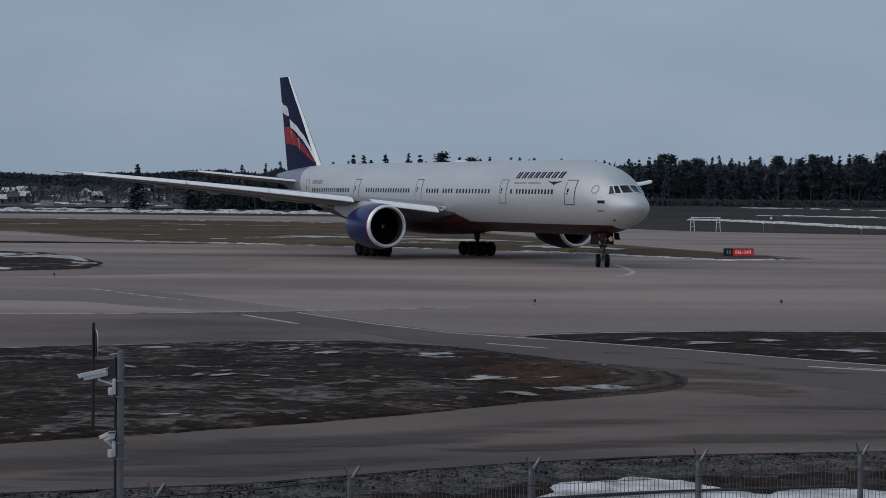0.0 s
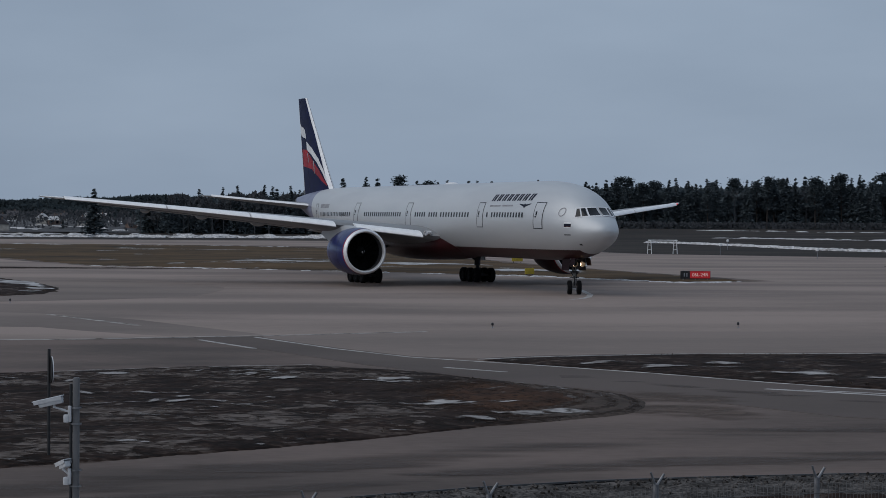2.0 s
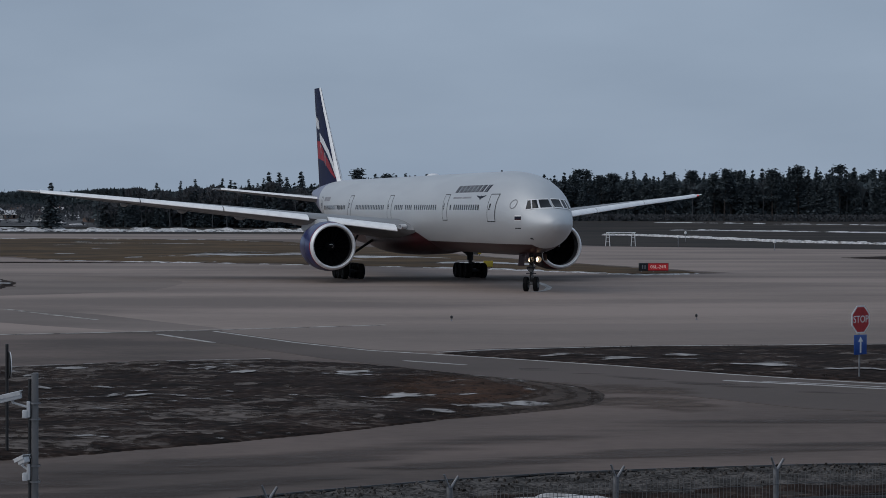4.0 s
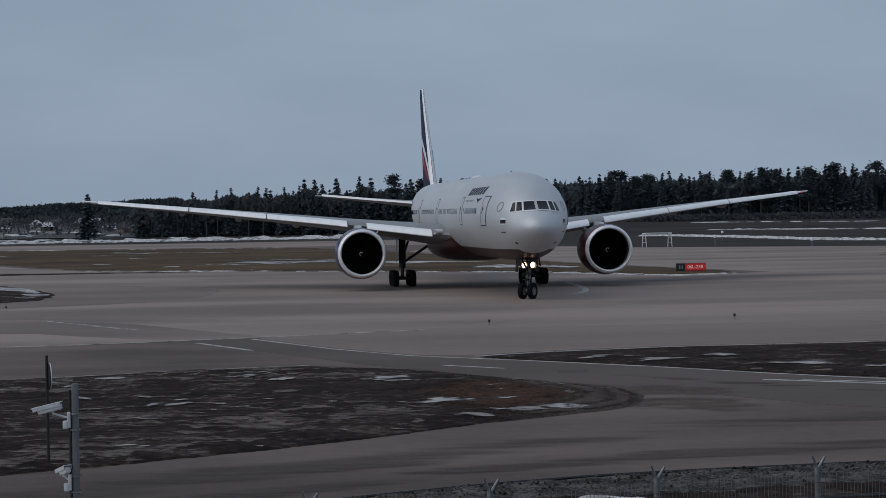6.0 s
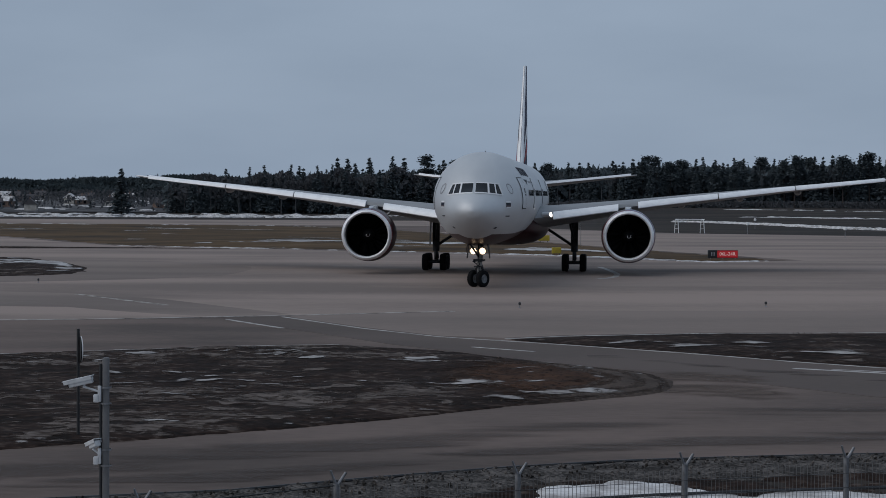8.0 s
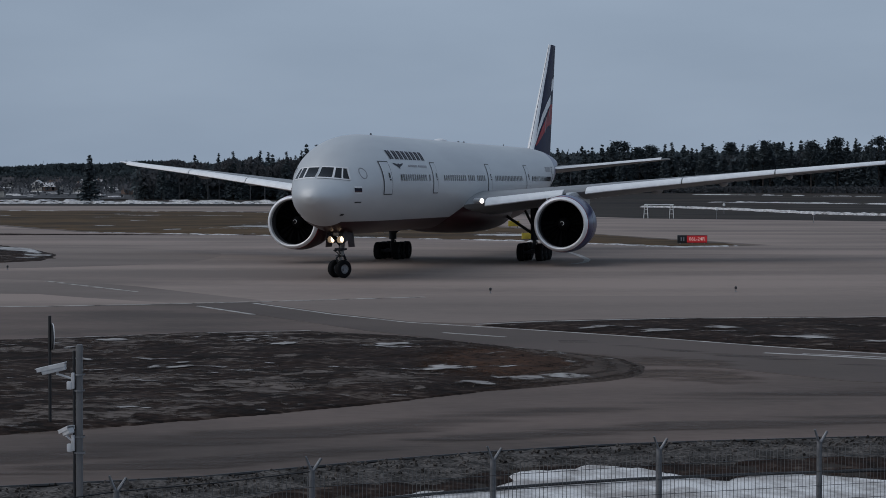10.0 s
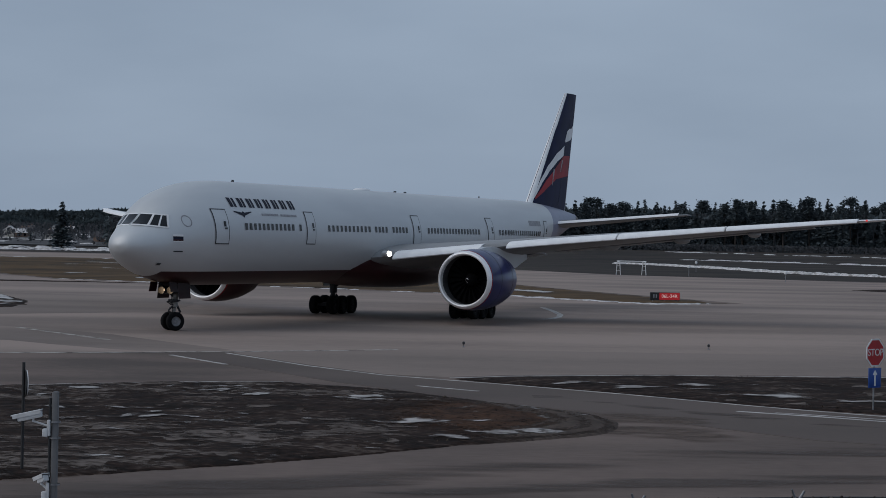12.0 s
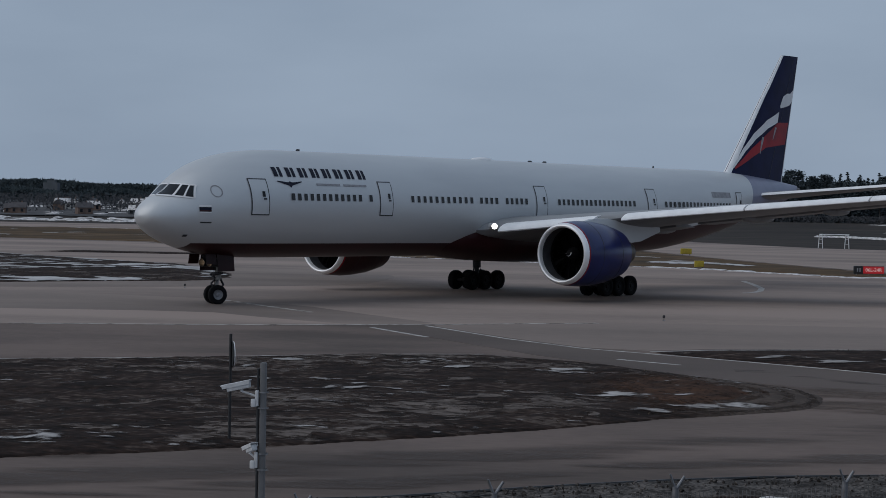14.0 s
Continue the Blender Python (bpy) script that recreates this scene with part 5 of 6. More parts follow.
def make_round_sign():
    sign = thing("road_sign", "round road sign on a dark post, seen edge-on", "road sign", at=pose(-8.28, 44.3, 0))
    bm = bmesh.new()
    rod(bm, (0, 0, -0.1), (0, 0, 2.50), 0.035, seg=10)
    part("post", bm, M_DARK, sign)
    for dx, m, lab in ((-0.012, M_DARK, "dark back of the sign"), (0.012, M_SIGNWHITE, "white sign face")):
        bm = bmesh.new()
        lathe(bm, [(dx - 0.01, 0.001), (dx - 0.01, 0.30), (dx + 0.01, 0.30), (dx + 0.01, 0.001)], "y", 32)
        bmesh.ops.transform(bm, matrix=Matrix.Translation((0.05, 0, 2.03)) @ Matrix.Rotation(radians(-72), 4, "Z"), verts=bm.verts)
        part("sign_plate", bm, m, sign, lab)


def lettering(text, size, mat, parent, m, name="lettering"):
    cu = bpy.data.curves.new(name, "FONT")
    cu.body, cu.size, cu.extrude, cu.align_x, cu.align_y = text, size, 0.004, "CENTER", "CENTER"
    tmp = bpy.data.objects.new(name, cu)
    me = bpy.data.meshes.new_from_object(tmp)
    bpy.data.objects.remove(tmp)
    me.transform(m)
    me.materials.clear()
    return put(name, me, mat, parent, smooth=False)


def make_stop_sign():
    sign = thing("stop_sign", "red octagonal stop sign above a blue arrow plate", "road sign", at=pose(16.1, 65.1, 0, 0, 0, 38))
    bm = bmesh.new()
    rod(bm, (0, 0.03, -0.1), (0, 0.03, 2.4), 0.03, seg=10)
    part("post", bm, M_STEEL, sign, "thin grey post")

    def octagon(r, y0, y1):
        b = bmesh.new()
        rows = [[(r * math.cos(math.pi / 8 + i * math.pi / 4), y, 1.98 + r * math.sin(math.pi / 8 + i * math.pi / 4)) for i in range(8)] for y in (y0, y1)]
        loft(b, rows, caps=True)
        bmesh.ops.recalc_face_normals(b, faces=b.faces)
        return b

    plate_ob = part("sign_plate", octagon(0.50, -0.02, 0.0), M_SIGNWHITE, sign, "white octagonal rim", smooth=False)
    part("sign_face", octagon(0.445, -0.026, -0.01), M_SIGNRED, plate_ob, "red octagonal face", smooth=False)
    face = Matrix.Translation((0, -0.03, 1.98)) @ Matrix.Rotation(radians(90), 4, "X")
    lettering("STOP", 0.335, M_SIGNWHITE, plate_ob, face)
    bm = bmesh.new()
    box(bm, 0, -0.01, 1.14, 0.66, 0.02, 0.66, bevel=0.006)
    lower = part("arrow_plate", bm, M_SIGNBLUE, sign, "square blue plate with white arrow")
    bm = bmesh.new()
    box(bm, 0, -0.024, 1.06, 0.075, 0.008, 0.38)
    rows = [[(-0.12, y, 1.24), (0.12, y, 1.24), (0, y, 1.40)] for y in (-0.028, -0.02)]
    loft(bm, rows, caps=True)
    bmesh.ops.recalc_face_normals(bm, faces=bm.faces)
    part("arrow", bm, M_SIGNWHITE, lower, smooth=False)


def make_taxi_sign():
    sign = thing("taxiway_sign", "lit red runway holding sign with a black panel", "airfield sign", at=pose(26.3, 186.5, 0, 0, 0, 8))
    bm = bmesh.new()
    box(bm, 0, 0.1, 0.58, 2.9, 0.25, 0.74, bevel=0.03)
    part("case", bm, M_DARK, sign, "black sign case")
    bm = bmesh.new()
    box(bm, 0.42, -0.035, 0.58, 1.98, 0.02, 0.66)
    part("red_panel", bm, M_SIGNGLOW, sign, "lit red panel", smooth=False)
    bm = bmesh.new()
    box(bm, -1.0, -0.035, 0.58, 0.8, 0.02, 0.66)
    part("black_panel", bm, M_DARK, sign, "black panel", smooth=False)
    up = Matrix.Rotation(radians(90), 4, "X")
    lettering("06L-24R", 0.46, M_SIGNTEXT, sign, Matrix.Translation((0.42, -0.05, 0.58)) @ up)
    for x, w in ((-1.12, 0.12), (-0.88, 0.12)):
        bm = bmesh.new()
        box(bm, x, -0.05, 0.58, w, 0.01, 0.34)
        part("marking_bar", bm, M_PALE, sign, smooth=False)
    for x in (-1.2, 0, 1.2):
        bm = bmesh.new()
        rod(bm, (x, 0.1, 0), (x, 0.1, 0.25), 0.05, seg=8)
        part("leg", bm, M_STEEL, sign)


def make_yellow_box(x, y, w, h):
    ob = thing("yellow_marker_box", "square yellow airfield marker box on low legs", "marker", "yellow marker boxes", at=pose(x, y, 0, 0, 0, 12))
    bm = bmesh.new()
    box(bm, 0, 0, 0.2 + h / 2, w, 0.3, h, bevel=0.03)
    part("case", bm, M_YELLOW, ob)
    bm = bmesh.new()
    box(bm, 0, -0.16, 0.2 + h / 2, w * 0.85, 0.02, h * 0.8)
    part("panel", bm, M_YELLOW, ob, smooth=False)
    for sx in (-1, 1):
        bm = bmesh.new()
        rod(bm, (sx * w * 0.35, 0, 0), (sx * w * 0.35, 0, 0.22), 0.04, seg=8)
        part("leg", bm, M_DARK, ob)


def make_edge_lamp(x, y, s=1.0):
    ob = thing("edge_lamp", "small black taxiway edge lamp on a short stem", "airfield lamp", "taxiway edge lamps", at=pose(x, y, 0))
    bm = bmesh.new()
    lathe(bm, [(0.0, 0.10 * s), (0.03, 0.10 * s), (0.04, 0.03 * s), (0.20 * s, 0.03 * s)], "z", 12)
    part("stem", bm, M_STEEL, ob, "grey stem")
    bm = bmesh.new()
    lathe(bm, [(0.19 * s, 0.03 * s), (0.21 * s, 0.09 * s), (0.33 * s, 0.10 * s), (0.40 * s, 0.07 * s), (0.42 * s, 0.005)], "z", 14)
    part("lamp_head", bm, M_DARK, ob)


def make_gantry():
    ob = thing("approach_frame", "white tubular frame with two double legs", "airfield frame", at=pose(43.6, 352, 0))
    for sx in (-2.3, 2.3):
        bm = bmesh.new()
        for dx, dy in ((-0.35, 0.3), (0.35, -0.3)):
            rod(bm, (sx + dx, dy, 0), (sx + dx * 0.6, dy * 0.6, 2.35), 0.07, seg=8)
        box(bm, sx, 0, 2.36, 0.5, 0.5, 0.12, bevel=0.02)
        for z in (0.8, 1.6):
            rod(bm, (sx - 0.25, 0.2, z), (sx + 0.25, -0.2, z), 0.03, seg=6)
        part("leg", bm, M_SIGNWHITE, ob, "white double leg")
    bm = bmesh.new()
    rod(bm, (-2.6, 0, 2.46), (2.7, 0, 2.46), 0.09, seg=8)
    part("top_bar", bm, M_SIGNWHITE, ob)


def make_field_lamp(x, y, h):
    ob = thing("field_lamp", "white lamp on a low post in the field", "airfield lamp", "field lamps", at=pose(x, y, 0))
    bm = bmesh.new()
    rod(bm, (0, 0, -0.05), (0, 0, h - 0.3), 0.05, seg=8)
    part("post", bm, M_STEEL, ob)
    bm = bmesh.new()
    lathe(bm, [(h - 0.35, 0.05), (h - 0.3, 0.26), (h, 0.28), (h + 0.15, 0.18), (h + 0.2, 0.01)], "z", 12)
    part("lamp_head", bm, M_SIGNWHITE, ob)


make_ditch()
make_fence()
make_camera_pole()
make_round_sign()
make_stop_sign()
make_taxi_sign()
make_yellow_box(11.3, 200.5, 0.95, 0.62)
make_yellow_box(13.3, 266, 1.5, 0.75)
for x, y in ((3.8, 100.6), (16.7, 102.5), (-26.5, 128)):
    make_edge_lamp(x, y, 0.7)
make_gantry()
for x, y, h in ((62.5, 308, 1.6), (66, 420, 2.0), (54, 352, 1.8)):
    make_field_lamp(x, y, h)

# ---- distance: snow banks, woods, village ----


def bank_z(x, y):
    t = np.clip((y - 560) / 260, 0, 1) * np.clip((x - 5) / 60, 0, 1)
    hill = np.clip((y - 850) / 300, 0, 1) * np.clip((-108 - x) / 40, 0, 1)
    return -0.03 + 3.1 * t * t * (3 - 2 * t) + 7.0 * hill


def make_bank():
    xs, ys = np.arange(-20, 460, 6.0), np.arange(540, 1000, 6.0)
    X, Y = np.meshgrid(xs, ys)
    tagged(heightfield("embankment", xs, ys, bank_z(X, Y) + 0.02 + fbm(X, Y, 30, 3, 2) * 0.5 * np.clip((Y - 560) / 60, 0, 1), np.ones(X.shape, bool), M_FIELD), "gently rising dark field below the wood", "field", kind="structure")
    xs, ys = np.arange(-700, -100, 12.0), np.arange(846, 1500, 12.0)
    X, Y = np.meshgrid(xs, ys)
    tagged(heightfield("village_hill", xs, ys, bank_z(X, Y) + 0.02 + fbm(X, Y, 30, 3, 4) * 0.6, np.ones(X.shape, bool), M_HILL), "low dark hillside below the village", "field", kind="structure")


def snow_ridge(name, pts, width, height, seed, cover=0.5, spread=0.5):
    """A broken bank of snow along a line."""
    rnd = random.Random(seed)
    bm = bmesh.new()
    for (x0, y0), (x1, y1) in zip(pts, pts[1:]):
        n = max(int(math.hypot(x1 - x0, y1 - y0) / (width * 0.45)), 2)
        for i in range(n):
            if rnd.random() > cover:
                continue
            t = (i + rnd.random()) / n
            x, y = x0 + (x1 - x0) * t + rnd.gauss(0, width * 0.25), y0 + (y1 - y0) * t + rnd.gauss(0, width * spread)
            vs = bmesh.ops.create_icosphere(bm, subdivisions=2, radius=1.0)["verts"]
            k = rnd.uniform(0.5, 1.3)
            for v in vs:
                v.co *= 1 + 0.35 * (noise.noise(v.co * 1.7 + Vector((i, seed, 0))))
            m = Matrix.Translation((x, y, float(bank_z(x, y)))) @ Matrix.Rotation(rnd.random() * 3, 4, "Z") @ Matrix.Diagonal((width * k * rnd.uniform(0.9, 2.4), width * k * 0.8, height * k, 1))
            bmesh.ops.transform(bm, matrix=m, verts=vs)
    tagged(put(name, bm, M_SNOW), "broken bank of old snow across the field", "snow", kind="stuff")


def tree_meshes(kind, seed):
    rnd = random.Random(seed)
    verts, faces = [], []

    def leaf(c, d, s):
        """A ragged clump: three crossed slivers."""
        for _ in range(3):
            a = Vector((rnd.gauss(0, 1), rnd.gauss(0, 1), rnd.gauss(0, 0.5))).normalized()
            p = [c + d * rnd.uniform(-0.2, 0.3) + a * s * rnd.uniform(0.6, 1.1), c + d * rnd.uniform(0.5, 1.1) * s, c - a * s * rnd.uniform(0.4, 0.9), c - d * s * rnd.uniform(0.2, 0.6) + Vector((0, 0, rnd.uniform(-0.3, 0.3) * s))]
            k = len(verts)
            verts.extend(tuple(q) for q in p)
            faces.append((k, k + 1, k + 2, k + 3))

    trunk = bmesh.new()
    H = {"spruce": 22.0, "pine": 23.0, "birch": 19.0}[kind]
    if kind == "spruce":
        rod(trunk, (0, 0, -0.3), (0, 0, H * 0.97), 0.26, 0.03, 7)
        levels = 34
        for i in range(levels):
            t = i / (levels - 1)
            z = 2.2 + (H - 2.4) * t + rnd.uniform(-0.3, 0.3)
            r = (3.1 + rnd.uniform(-0.5, 0.6)) * (1 - t) ** 0.85 + 0.15
            for j in range(11 if t < 0.7 else 7):
                a = rnd.random() * 2 * math.pi
                d = Vector((math.cos(a), math.sin(a), rnd.uniform(-0.75, 0.15)))
                n = 3 if r > 1.2 else 2 if r > 0.5 else 1
                for k in range(n):
                    leaf(Vector((0, 0, z)) + d * r * (k + 0.6) / n * rnd.uniform(0.55, 1.15) + Vector((0, 0, rnd.uniform(-0.35, 0.35))), d, 0.50 + 0.26 * (1 - t))
    elif kind == "pine":
        lean = Vector((rnd.uniform(-0.6, 0.6), rnd.uniform(-0.6, 0.6), 0))
        for k in range(4):
            rod(trunk, lean * (k / 4) + Vector((0, 0, H * k / 4.3 - 0.3)), lean * ((k + 1) / 4) + Vector((0, 0, H * (k + 1) / 4.3)), 0.27 - 0.05 * k, 0.22 - 0.05 * k, 7)
        for i in range(40):
            t = rnd.random() ** 0.9
            a = rnd.random() * 2 * math.pi
            z = H * (0.36 + 0.60 * t)
            r = rnd.uniform(0.4, 3.0) * (1.15 - 0.85 * t ** 2)
            tip = lean + Vector((r * math.cos(a), r * math.sin(a), z + 0.5))
            rod(trunk, lean * 0.8 + Vector((0, 0, z - 0.6)), tip, 0.07, 0.03, 5)
            for _ in range(30):
                c = tip + Vector((rnd.gauss(0, 0.7), rnd.gauss(0, 0.7), rnd.gauss(0, 0.38)))
                leaf(c, Vector((rnd.gauss(0, 1), rnd.gauss(0, 1), 0.3)).normalized(), 0.48)
    else:
        def limb(a, d, l, r, depth):
            b = a + d * l
            rod(trunk, a, b, r, r * 0.6, 5)
            if depth == 0:
                for _ in range(5):
                    leaf(b + Vector((rnd.gauss(0, 0.7), rnd.gauss(0, 0.7), rnd.gauss(0, 0.5))), d, 0.16)
                    e = d + Vector((rnd.gauss(0, 0.6), rnd.gauss(0, 0.6), rnd.gauss(0, 0.4)))
                    rod(trunk, b, b + e.normalized() * 1.1, 0.022, 0.01, 3)
                return
            for _ in range(3):
                e = (d + Vector((rnd.gauss(0, 0.5), rnd.gauss(0, 0.5), rnd.uniform(-0.1, 0.3)))).normalized()
                limb(a + d * l * rnd.uniform(0.55, 1.0), e, l * 0.62, r * 0.5, depth - 1)
        rod(trunk, (0, 0, -0.3), (0, 0, 8), 0.2, 0.15, 7)
        limb(Vector((0, 0, 7.8)), Vector((0.05, 0, 1)).normalized(), 5.0, 0.14, 3)
    crown = bpy.data.meshes.new("crown")
    crown.from_pydata(verts, [], faces)
    crown.update()
    return trunk, crown


def make_tree(kind, seed):
    trunk, crown = tree_meshes(kind, seed)
    lab = {"spruce": "dark pointed spruce at the edge of the wood", "pine": "tall pine with a bare trunk and clumped crown", "birch": "bare grey leafless birch tree"}[kind]
    tree = thing(kind + "_tree", lab, "tree", kind + " trees of the wood")
    part("trunk", trunk, {"spruce": M_BARK, "pine": M_PINEBARK, "birch": M_TWIG}[kind], tree)
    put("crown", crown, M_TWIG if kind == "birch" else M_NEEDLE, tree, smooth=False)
    return tree


def make_woods():
    rnd = random.Random(11)
    kinds = [make_tree("spruce", 1), make_tree("spruce", 2), make_tree("spruce", 3), make_tree("pine", 4), make_tree("pine", 5), make_tree("pine", 6), make_tree("birch", 7), make_tree("birch", 8)]
    fresh = list(kinds)

    def plant(k, x, y, s, wide=1.0):
        m = Matrix.Translation((x, y, float(bank_z(x, y)) - 0.1)) @ Matrix.Rotation(rnd.random() * 6.28, 4, "Z")
        tree = kinds[k]
        if tree in fresh:
            fresh.remove(tree)
            tree.matrix_basis = m @ Matrix.Diagonal((s * wide, s * wide, s, 1))
            return
        t = copy_thing(tree, m)
        t.matrix_basis = m @ Matrix.Diagonal((s * wide, s * wide, s, 1))

    # main wood, taller towards one side
    for row in range(4):
        x = -8 + row * 1.3
        while x < 262:
            grow = np.interp(x, [-10, 22, 60, 100, 150, 262], [1.06, 0.98, 0.88, 0.92, 0.97, 1.06])
            k = rnd.choice((0, 1, 2, 0, 1, 2, 0, 1, 3, 4, 5, 6) if x > 70 else (0, 1, 2, 0, 1, 2, 3, 4, 6, 7))
            plant(k, x, 842 + row * 11 + rnd.uniform(-4, 4), grow * rnd.uniform(0.80, 1.08), rnd.uniform(1.1, 1.5))
            x += rnd.uniform(2.6, 5.6)
    # lower mixed wood beyond the runway
    for row in range(3):
        x = -118 + row * 2
        while x < -8:
            grow = np.interp(x, [-120, -70, -55, -30, -8], [0.84, 0.93, 1.08, 1.10, 1.06])
            k = rnd.choice((0, 2, 6, 7, 6, 7, 6) if x < -62 else (0, 1, 2, 0, 1, 2, 6, 7))
            plant(k, x, 838 + row * 12 + rnd.uniform(-4, 4), grow * rnd.uniform(0.74, 1.02), rnd.uniform(1.2, 1.7))
            x += rnd.uniform(3.0, 7.0)
    # trees among the houses
    for _ in range(80):
        x = rnd.uniform(-290, -112)
        plant(rnd.choice((0, 6, 7, 6, 7)), x, rnd.uniform(850, 1120), rnd.uniform(0.22, 0.42))
    plant(0, -122.3, 742, 0.80, 1.7)

    def thicket(name, n, x0, x1, y0, y1, top, size, label, mat, low=0.0):
        r2 = np.random.RandomState(len(name))
        xs, ys = r2.uniform(x0, x1, n), r2.uniform(y0, y1, n)
        hs = top(xs) * (1 - r2.rand(n) ** 1.7 * (1 - low))
        verts, faces = [], []
        for x, y, z in zip(xs, ys, hs):
            for _ in range(2):
                a = r2.normal(size=3) * size * (1, 0.4, 0.8)
                b = r2.normal(size=3) * size * (0.8, 0.4, 1.2)
                k = len(verts)
                c = np.array([x, y, z + float(bank_z(x, y))])
                verts.extend([tuple(c - a), tuple(c - b), tuple(c + a * 0.9), tuple(c + b)])
                faces.append((k, k + 1, k + 2, k + 3))
        me = bpy.data.meshes.new(name)
        me.from_pydata(verts, [], faces)
        me.update()
        tagged(put(name, me, mat, smooth=False), label, "woods", kind="stuff")

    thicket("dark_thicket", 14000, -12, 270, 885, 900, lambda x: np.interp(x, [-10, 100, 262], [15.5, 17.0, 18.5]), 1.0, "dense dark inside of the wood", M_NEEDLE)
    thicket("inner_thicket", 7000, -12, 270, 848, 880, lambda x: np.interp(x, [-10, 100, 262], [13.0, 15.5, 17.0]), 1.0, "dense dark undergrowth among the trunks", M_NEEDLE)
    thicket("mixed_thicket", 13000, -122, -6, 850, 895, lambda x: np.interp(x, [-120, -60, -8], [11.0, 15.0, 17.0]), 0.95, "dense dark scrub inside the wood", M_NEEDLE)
    thicket("bare_crowns", 5200, -118, -4, 836, 872, lambda x: np.interp(x, [-118, -60, -4], [13.5, 16.5, 17.5]) + 1.6 * np.sin(x / 4.3) + 1.2 * np.sin(x / 1.9), 0.5, "soft grey crowns of bare trees in the wood", M_TWIG, low=0.45)
    thicket("scrub", 6000, -10, 270, 826, 842, lambda x: 3.0 + 0 * x, 0.30, "brown leafless scrub at the foot of the wood", M_TWIG)
    thicket("village_scrub", 5200, -380, -112, 890, 1150, lambda x: 5.0 + 0 * x, 0.42, "bare trees and scrub between the houses", M_TWIG)
    thicket("far_woods", 34000, -900, 300, 2180, 2260, lambda x: 22.5 + 2.5 * np.sin(x / 60.0) + 1.0 * np.sin(x / 17.0), 1.25, "far wooded hill on the horizon", M_HAZYWOOD)
    thicket("low_woods", 12000, -460, -150, 1330, 1400, lambda x: 7 + 2 * np.sin(x / 11.0), 0.9, "low dark wood behind the village", M_HAZYWOOD)


def make_house(x, y, w, d, h, turn, wall, snowy):
    ob = thing("house", "small village house with a pitched roof among bare trees", "house", "village houses", at=pose(x, y, float(bank_z(x, y)), 0, 0, turn))
    bm = bmesh.new()
    box(bm, 0, 0, h / 2 - 0.3, w, d, h + 0.6)
    part("wall", bm, wall, ob, smooth=False)
    bm = bmesh.new()
    loft(bm, [[(sx * (w / 2 + 0.4), -d / 2 - 0.5, h - 0.2), (sx * (w / 2 + 0.4), d / 2 + 0.5, h - 0.2), (sx * (w / 2 + 0.4), 0, h + d * 0.42)] for sx in (-1, 1)], caps=True)
    bmesh.ops.recalc_face_normals(bm, faces=bm.faces)
    part("roof", bm, M_SNOW if snowy else M_ROOF, ob, "snow-covered roof" if snowy else "dark roof", smooth=False)
    for sx in (-0.28, 0.28):
        bm = bmesh.new()
        box(bm, sx * w, -d / 2 - 0.03, h * 0.55, 1.2, 0.08, 1.4)
        part("window", bm, M_GLASS, ob, smooth=False)
    bm = bmesh.new()
    box(bm, w * 0.2, d * 0.1, h + d * 0.4, 0.6, 0.6, 1.6)
    part("chimney", bm, M_WALL_B, ob, smooth=False)


def make_village():
    rnd = random.Random(21)
    for i in range(38):
        x = rnd.uniform(-265, -116)
        y = rnd.uniform(848, 1080)
        make_house(x, y, rnd.uniform(4.5, 7.5), rnd.uniform(4.0, 5.4), rnd.uniform(2.4, 3.6), rnd.choice((0, 8, 85, 95, 30)), rnd.choice((M_WALL_A, M_WALL_B, M_TOWER)), rnd.random() < 0.45)
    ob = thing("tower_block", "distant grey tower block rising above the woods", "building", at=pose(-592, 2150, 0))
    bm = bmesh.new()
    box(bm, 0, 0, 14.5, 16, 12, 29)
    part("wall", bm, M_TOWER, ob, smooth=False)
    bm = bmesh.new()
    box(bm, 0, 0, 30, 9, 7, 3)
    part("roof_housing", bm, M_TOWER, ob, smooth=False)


make_bank()
snow_ridge("snow_ridge_near", [(64, 556), (72, 546), (77, 518), (80, 498), (83, 474), (85, 435), (89, 409), (100, 385), (140, 355)], 1.2, 0.42, 1, 0.95)
snow_ridge("snow_ridge_middle", [(95, 640), (130, 620), (180, 590), (240, 550)], 2.6, 0.5, 2, 0.75)
snow_ridge("snow_ridge_far", [(110, 760), (150, 735), (200, 715), (260, 690)], 3.0, 0.5, 3, 0.45)
snow_ridge("snow_bank_runway", [(-330, 640), (-200, 632), (-100, 640), (-20, 650), (10, 655)], 1.5, 0.38, 4, 0.75, 4.0)
snow_ridge("snow_bank_middle", [(-340, 690), (-200, 684), (-100, 690), (0, 700)], 1.8, 0.42, 6, 0.5, 4.0)
snow_ridge("snow_bank_village", [(-330, 760), (-200, 752), (-100, 750), (-10, 760)], 2.0, 0.5, 5, 0.2, 4.0)
snow_ridge("hill_snow", [(-290, 900), (-200, 890), (-115, 905), (-200, 960), (-290, 1010), (-180, 1040), (-120, 1000)], 3.2, 0.7, 12, 0.22, 3.0)
snow_ridge("kerb_snow", [(-39, 234.5), (-11, 216.6), (6, 203.4)], 0.7, 0.10, 7, 0.16)
snow_ridge("sign_snow", [(6, 203.4), (12, 198.6), (24, 179.8), (30, 184)], 0.6, 0.11, 9, 0.32)
snow_ridge("runway_edge_snow", [(-120, 436), (-60, 428), (-22, 414)], 1.4, 0.2, 8, 0.4)
make_woods()
make_village()

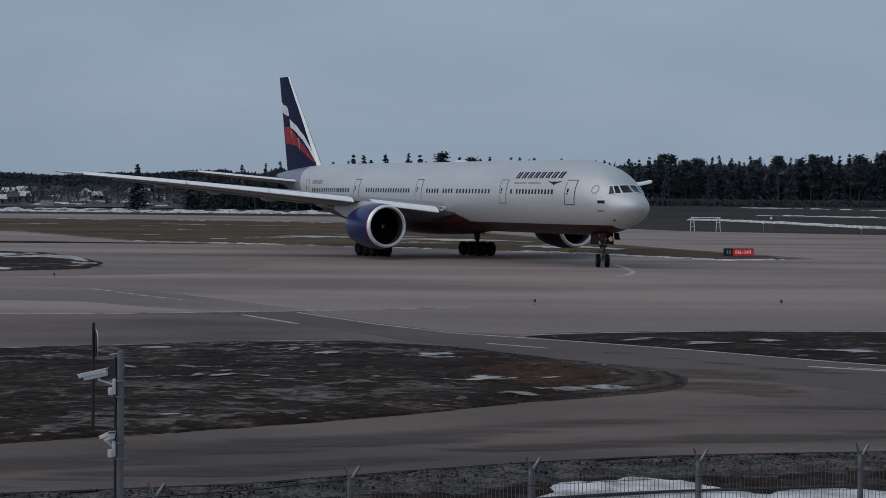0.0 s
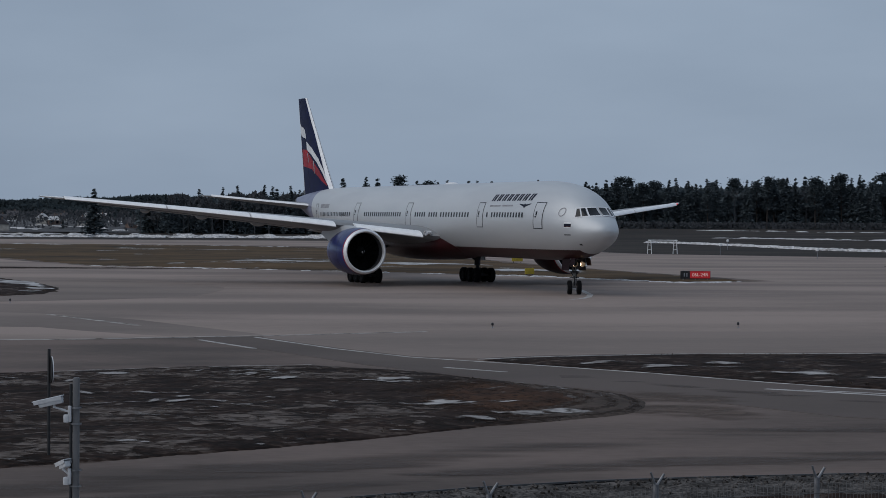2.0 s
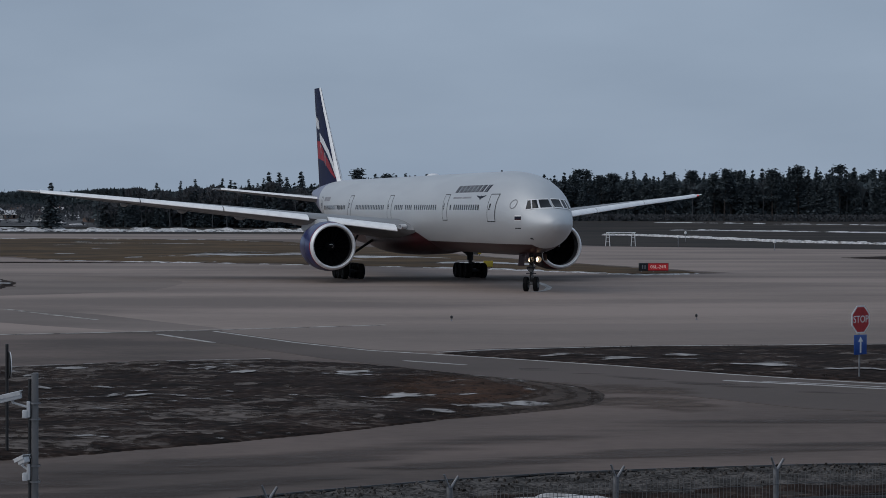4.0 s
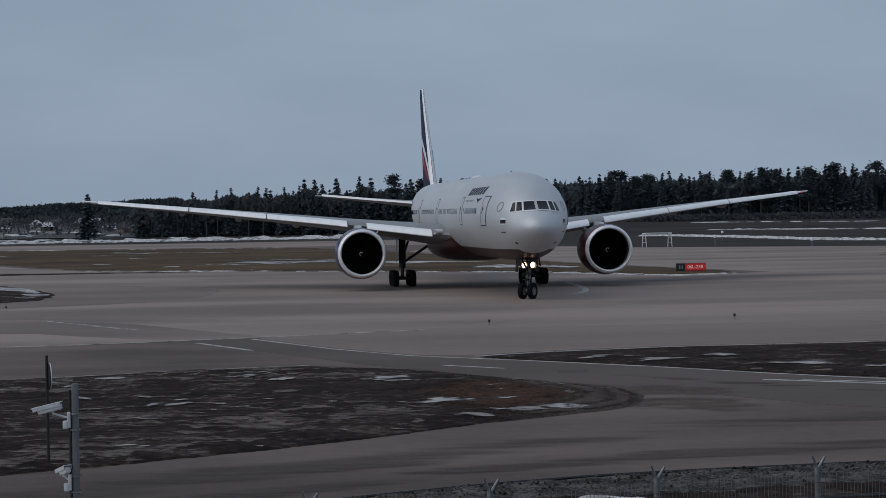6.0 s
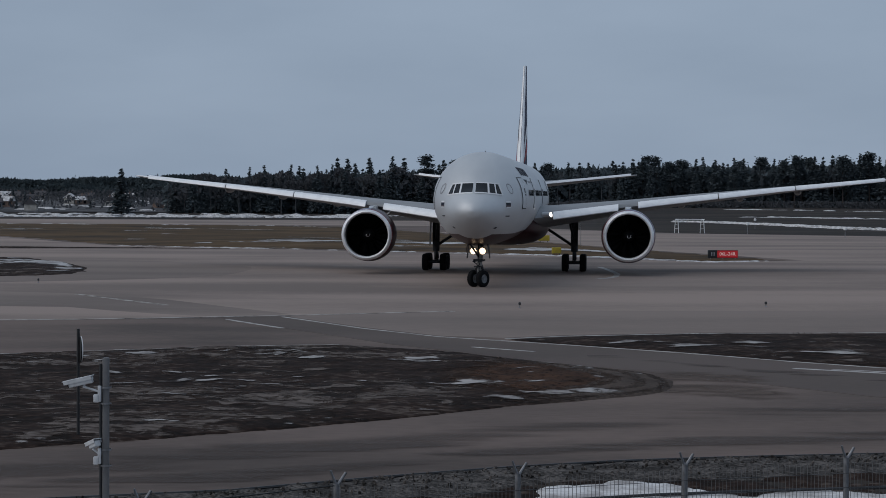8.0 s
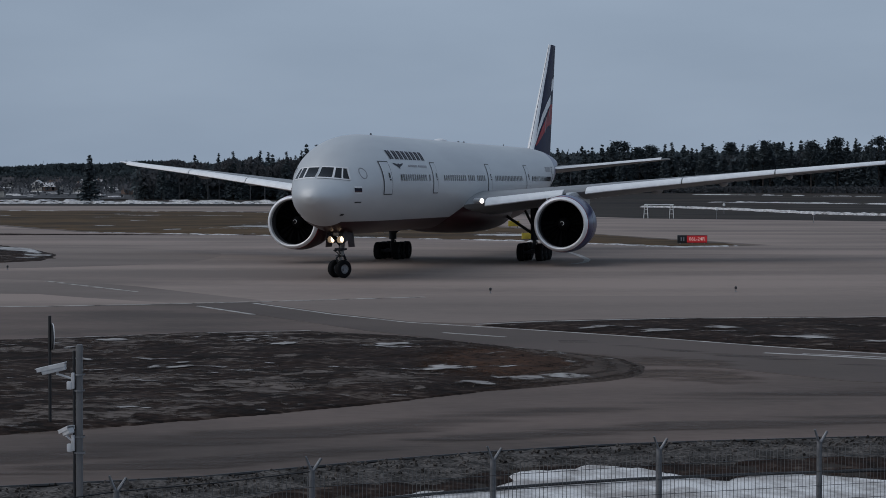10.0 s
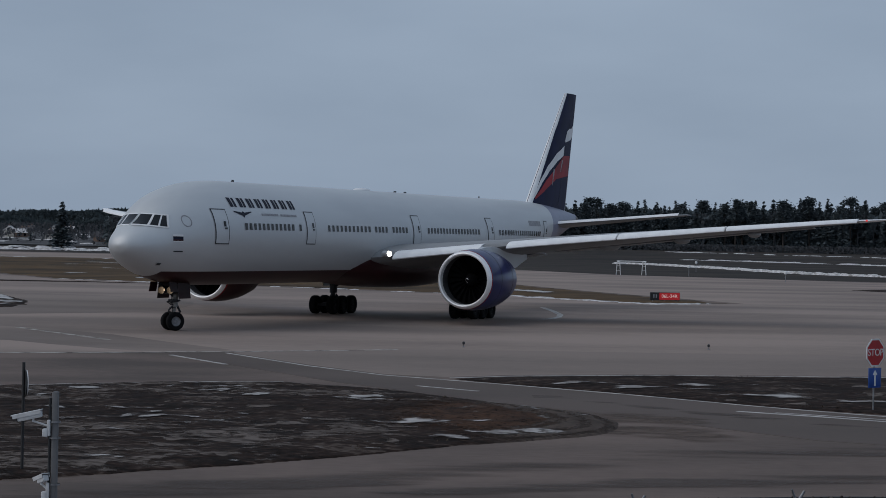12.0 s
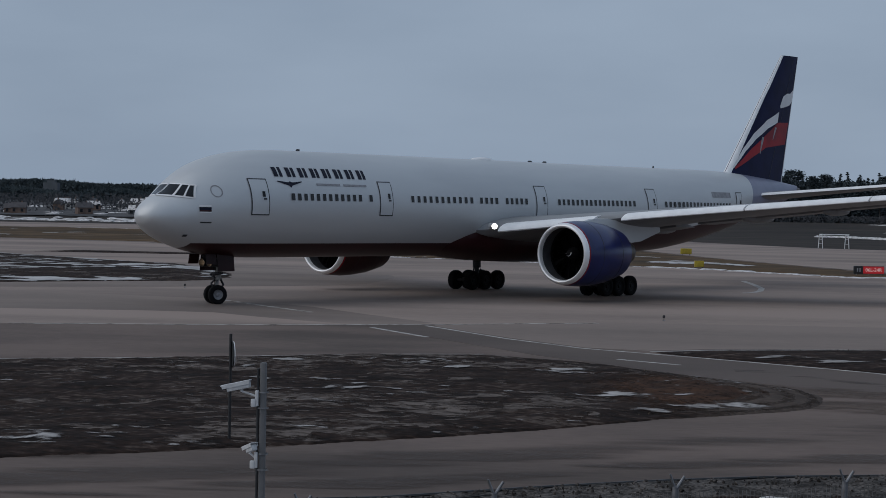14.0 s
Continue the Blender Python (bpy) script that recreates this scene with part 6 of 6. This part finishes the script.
# ---- motion ----
# seconds, place of the nose over the ground, heading (0 faces the camera, positive to its left)
TAXI_ROWS = [
    (0, 14.17, 152.52, 28.10), (0.5, 14.21, 150.18, 26.55), (1, 14.22, 147.89, 24.87), (1.5, 14.16, 145.64, 23.31),
    (2, 14.02, 143.42, 21.75), (2.5, 13.81, 141.23, 20.23), (3, 13.53, 139.04, 18.71), (5.5, 9.64, 128.28, 8.46),
    (6, 8.23, 126.51, 5.79), (6.5, 6.71, 124.70, 3.17), (7, 5.08, 122.79, 0.41), (7.5, 3.36, 120.85, -2.23),
    (8, 1.58, 118.96, -4.84), (8.5, -0.24, 117.07, -7.50), (11, -10.39, 109.34, -20.20), (11.5, -12.61, 108.23, -22.79),
    (12, -14.91, 107.12, -25.25), (12.5, -17.17, 106.04, -27.66), (13, -19.41, 104.97, -29.88), (13.5, -21.67, 103.91, -32.06),
    (14, -24.01, 102.87, -34.11)]


def motions():
    walk(airliner, [(t, pose(x, y, 0, 0, 0, h - 90)) for t, x, y, h in TAXI_ROWS])
    times = np.arange(0, 14.01, 0.1)
    rows = np.array(TAXI_ROWS)
    fit = [np.polynomial.Polynomial.fit(rows[:, 0], rows[:, k], 6) for k in (1, 2, 3)]
    x, y, h = (f(times) for f in fit)
    h = np.radians(h)

    def along(s, side):
        px = x - s * np.sin(h) + side * np.cos(h)
        py = y + s * np.cos(h) + side * np.sin(h)
        vx, vy = np.gradient(px, times), np.gradient(py, times)
        return vx, vy

    vx, vy = along(5.98, 0)
    steer = np.degrees(np.unwrap(np.arctan2(vy, vx)) - (h - math.pi / 2))
    steer = (steer + 180) % 360 - 180
    walk(NOSE_GEAR, [(float(t), pose(-5.98, 0, 0, 0, 0, float(a))) for t, a in zip(times[::5], steer[::5])])
    for wheel, place, radius in WHEELS:
        if radius < 0.6:
            speed = np.hypot(vx, vy)
        else:
            off = wheel.parent.location
            speed = np.hypot(*along(-off.x - place.x, off.y + place.y))
        turn = np.degrees(np.concatenate([[0], np.cumsum((speed[1:] + speed[:-1]) / 2 * 0.1)]) / radius)
        walk(wheel, [(float(t), Matrix.Translation(place) @ Matrix.Rotation(radians(float(a)), 4, "Y")) for t, a in zip(times, turn)])
    for fan in FANS:
        place = fan.location.copy()
        walk(fan, [(float(t), Matrix.Translation(place) @ Matrix.Rotation(radians(float(t) * 420), 4, "X")) for t in times])


motions()
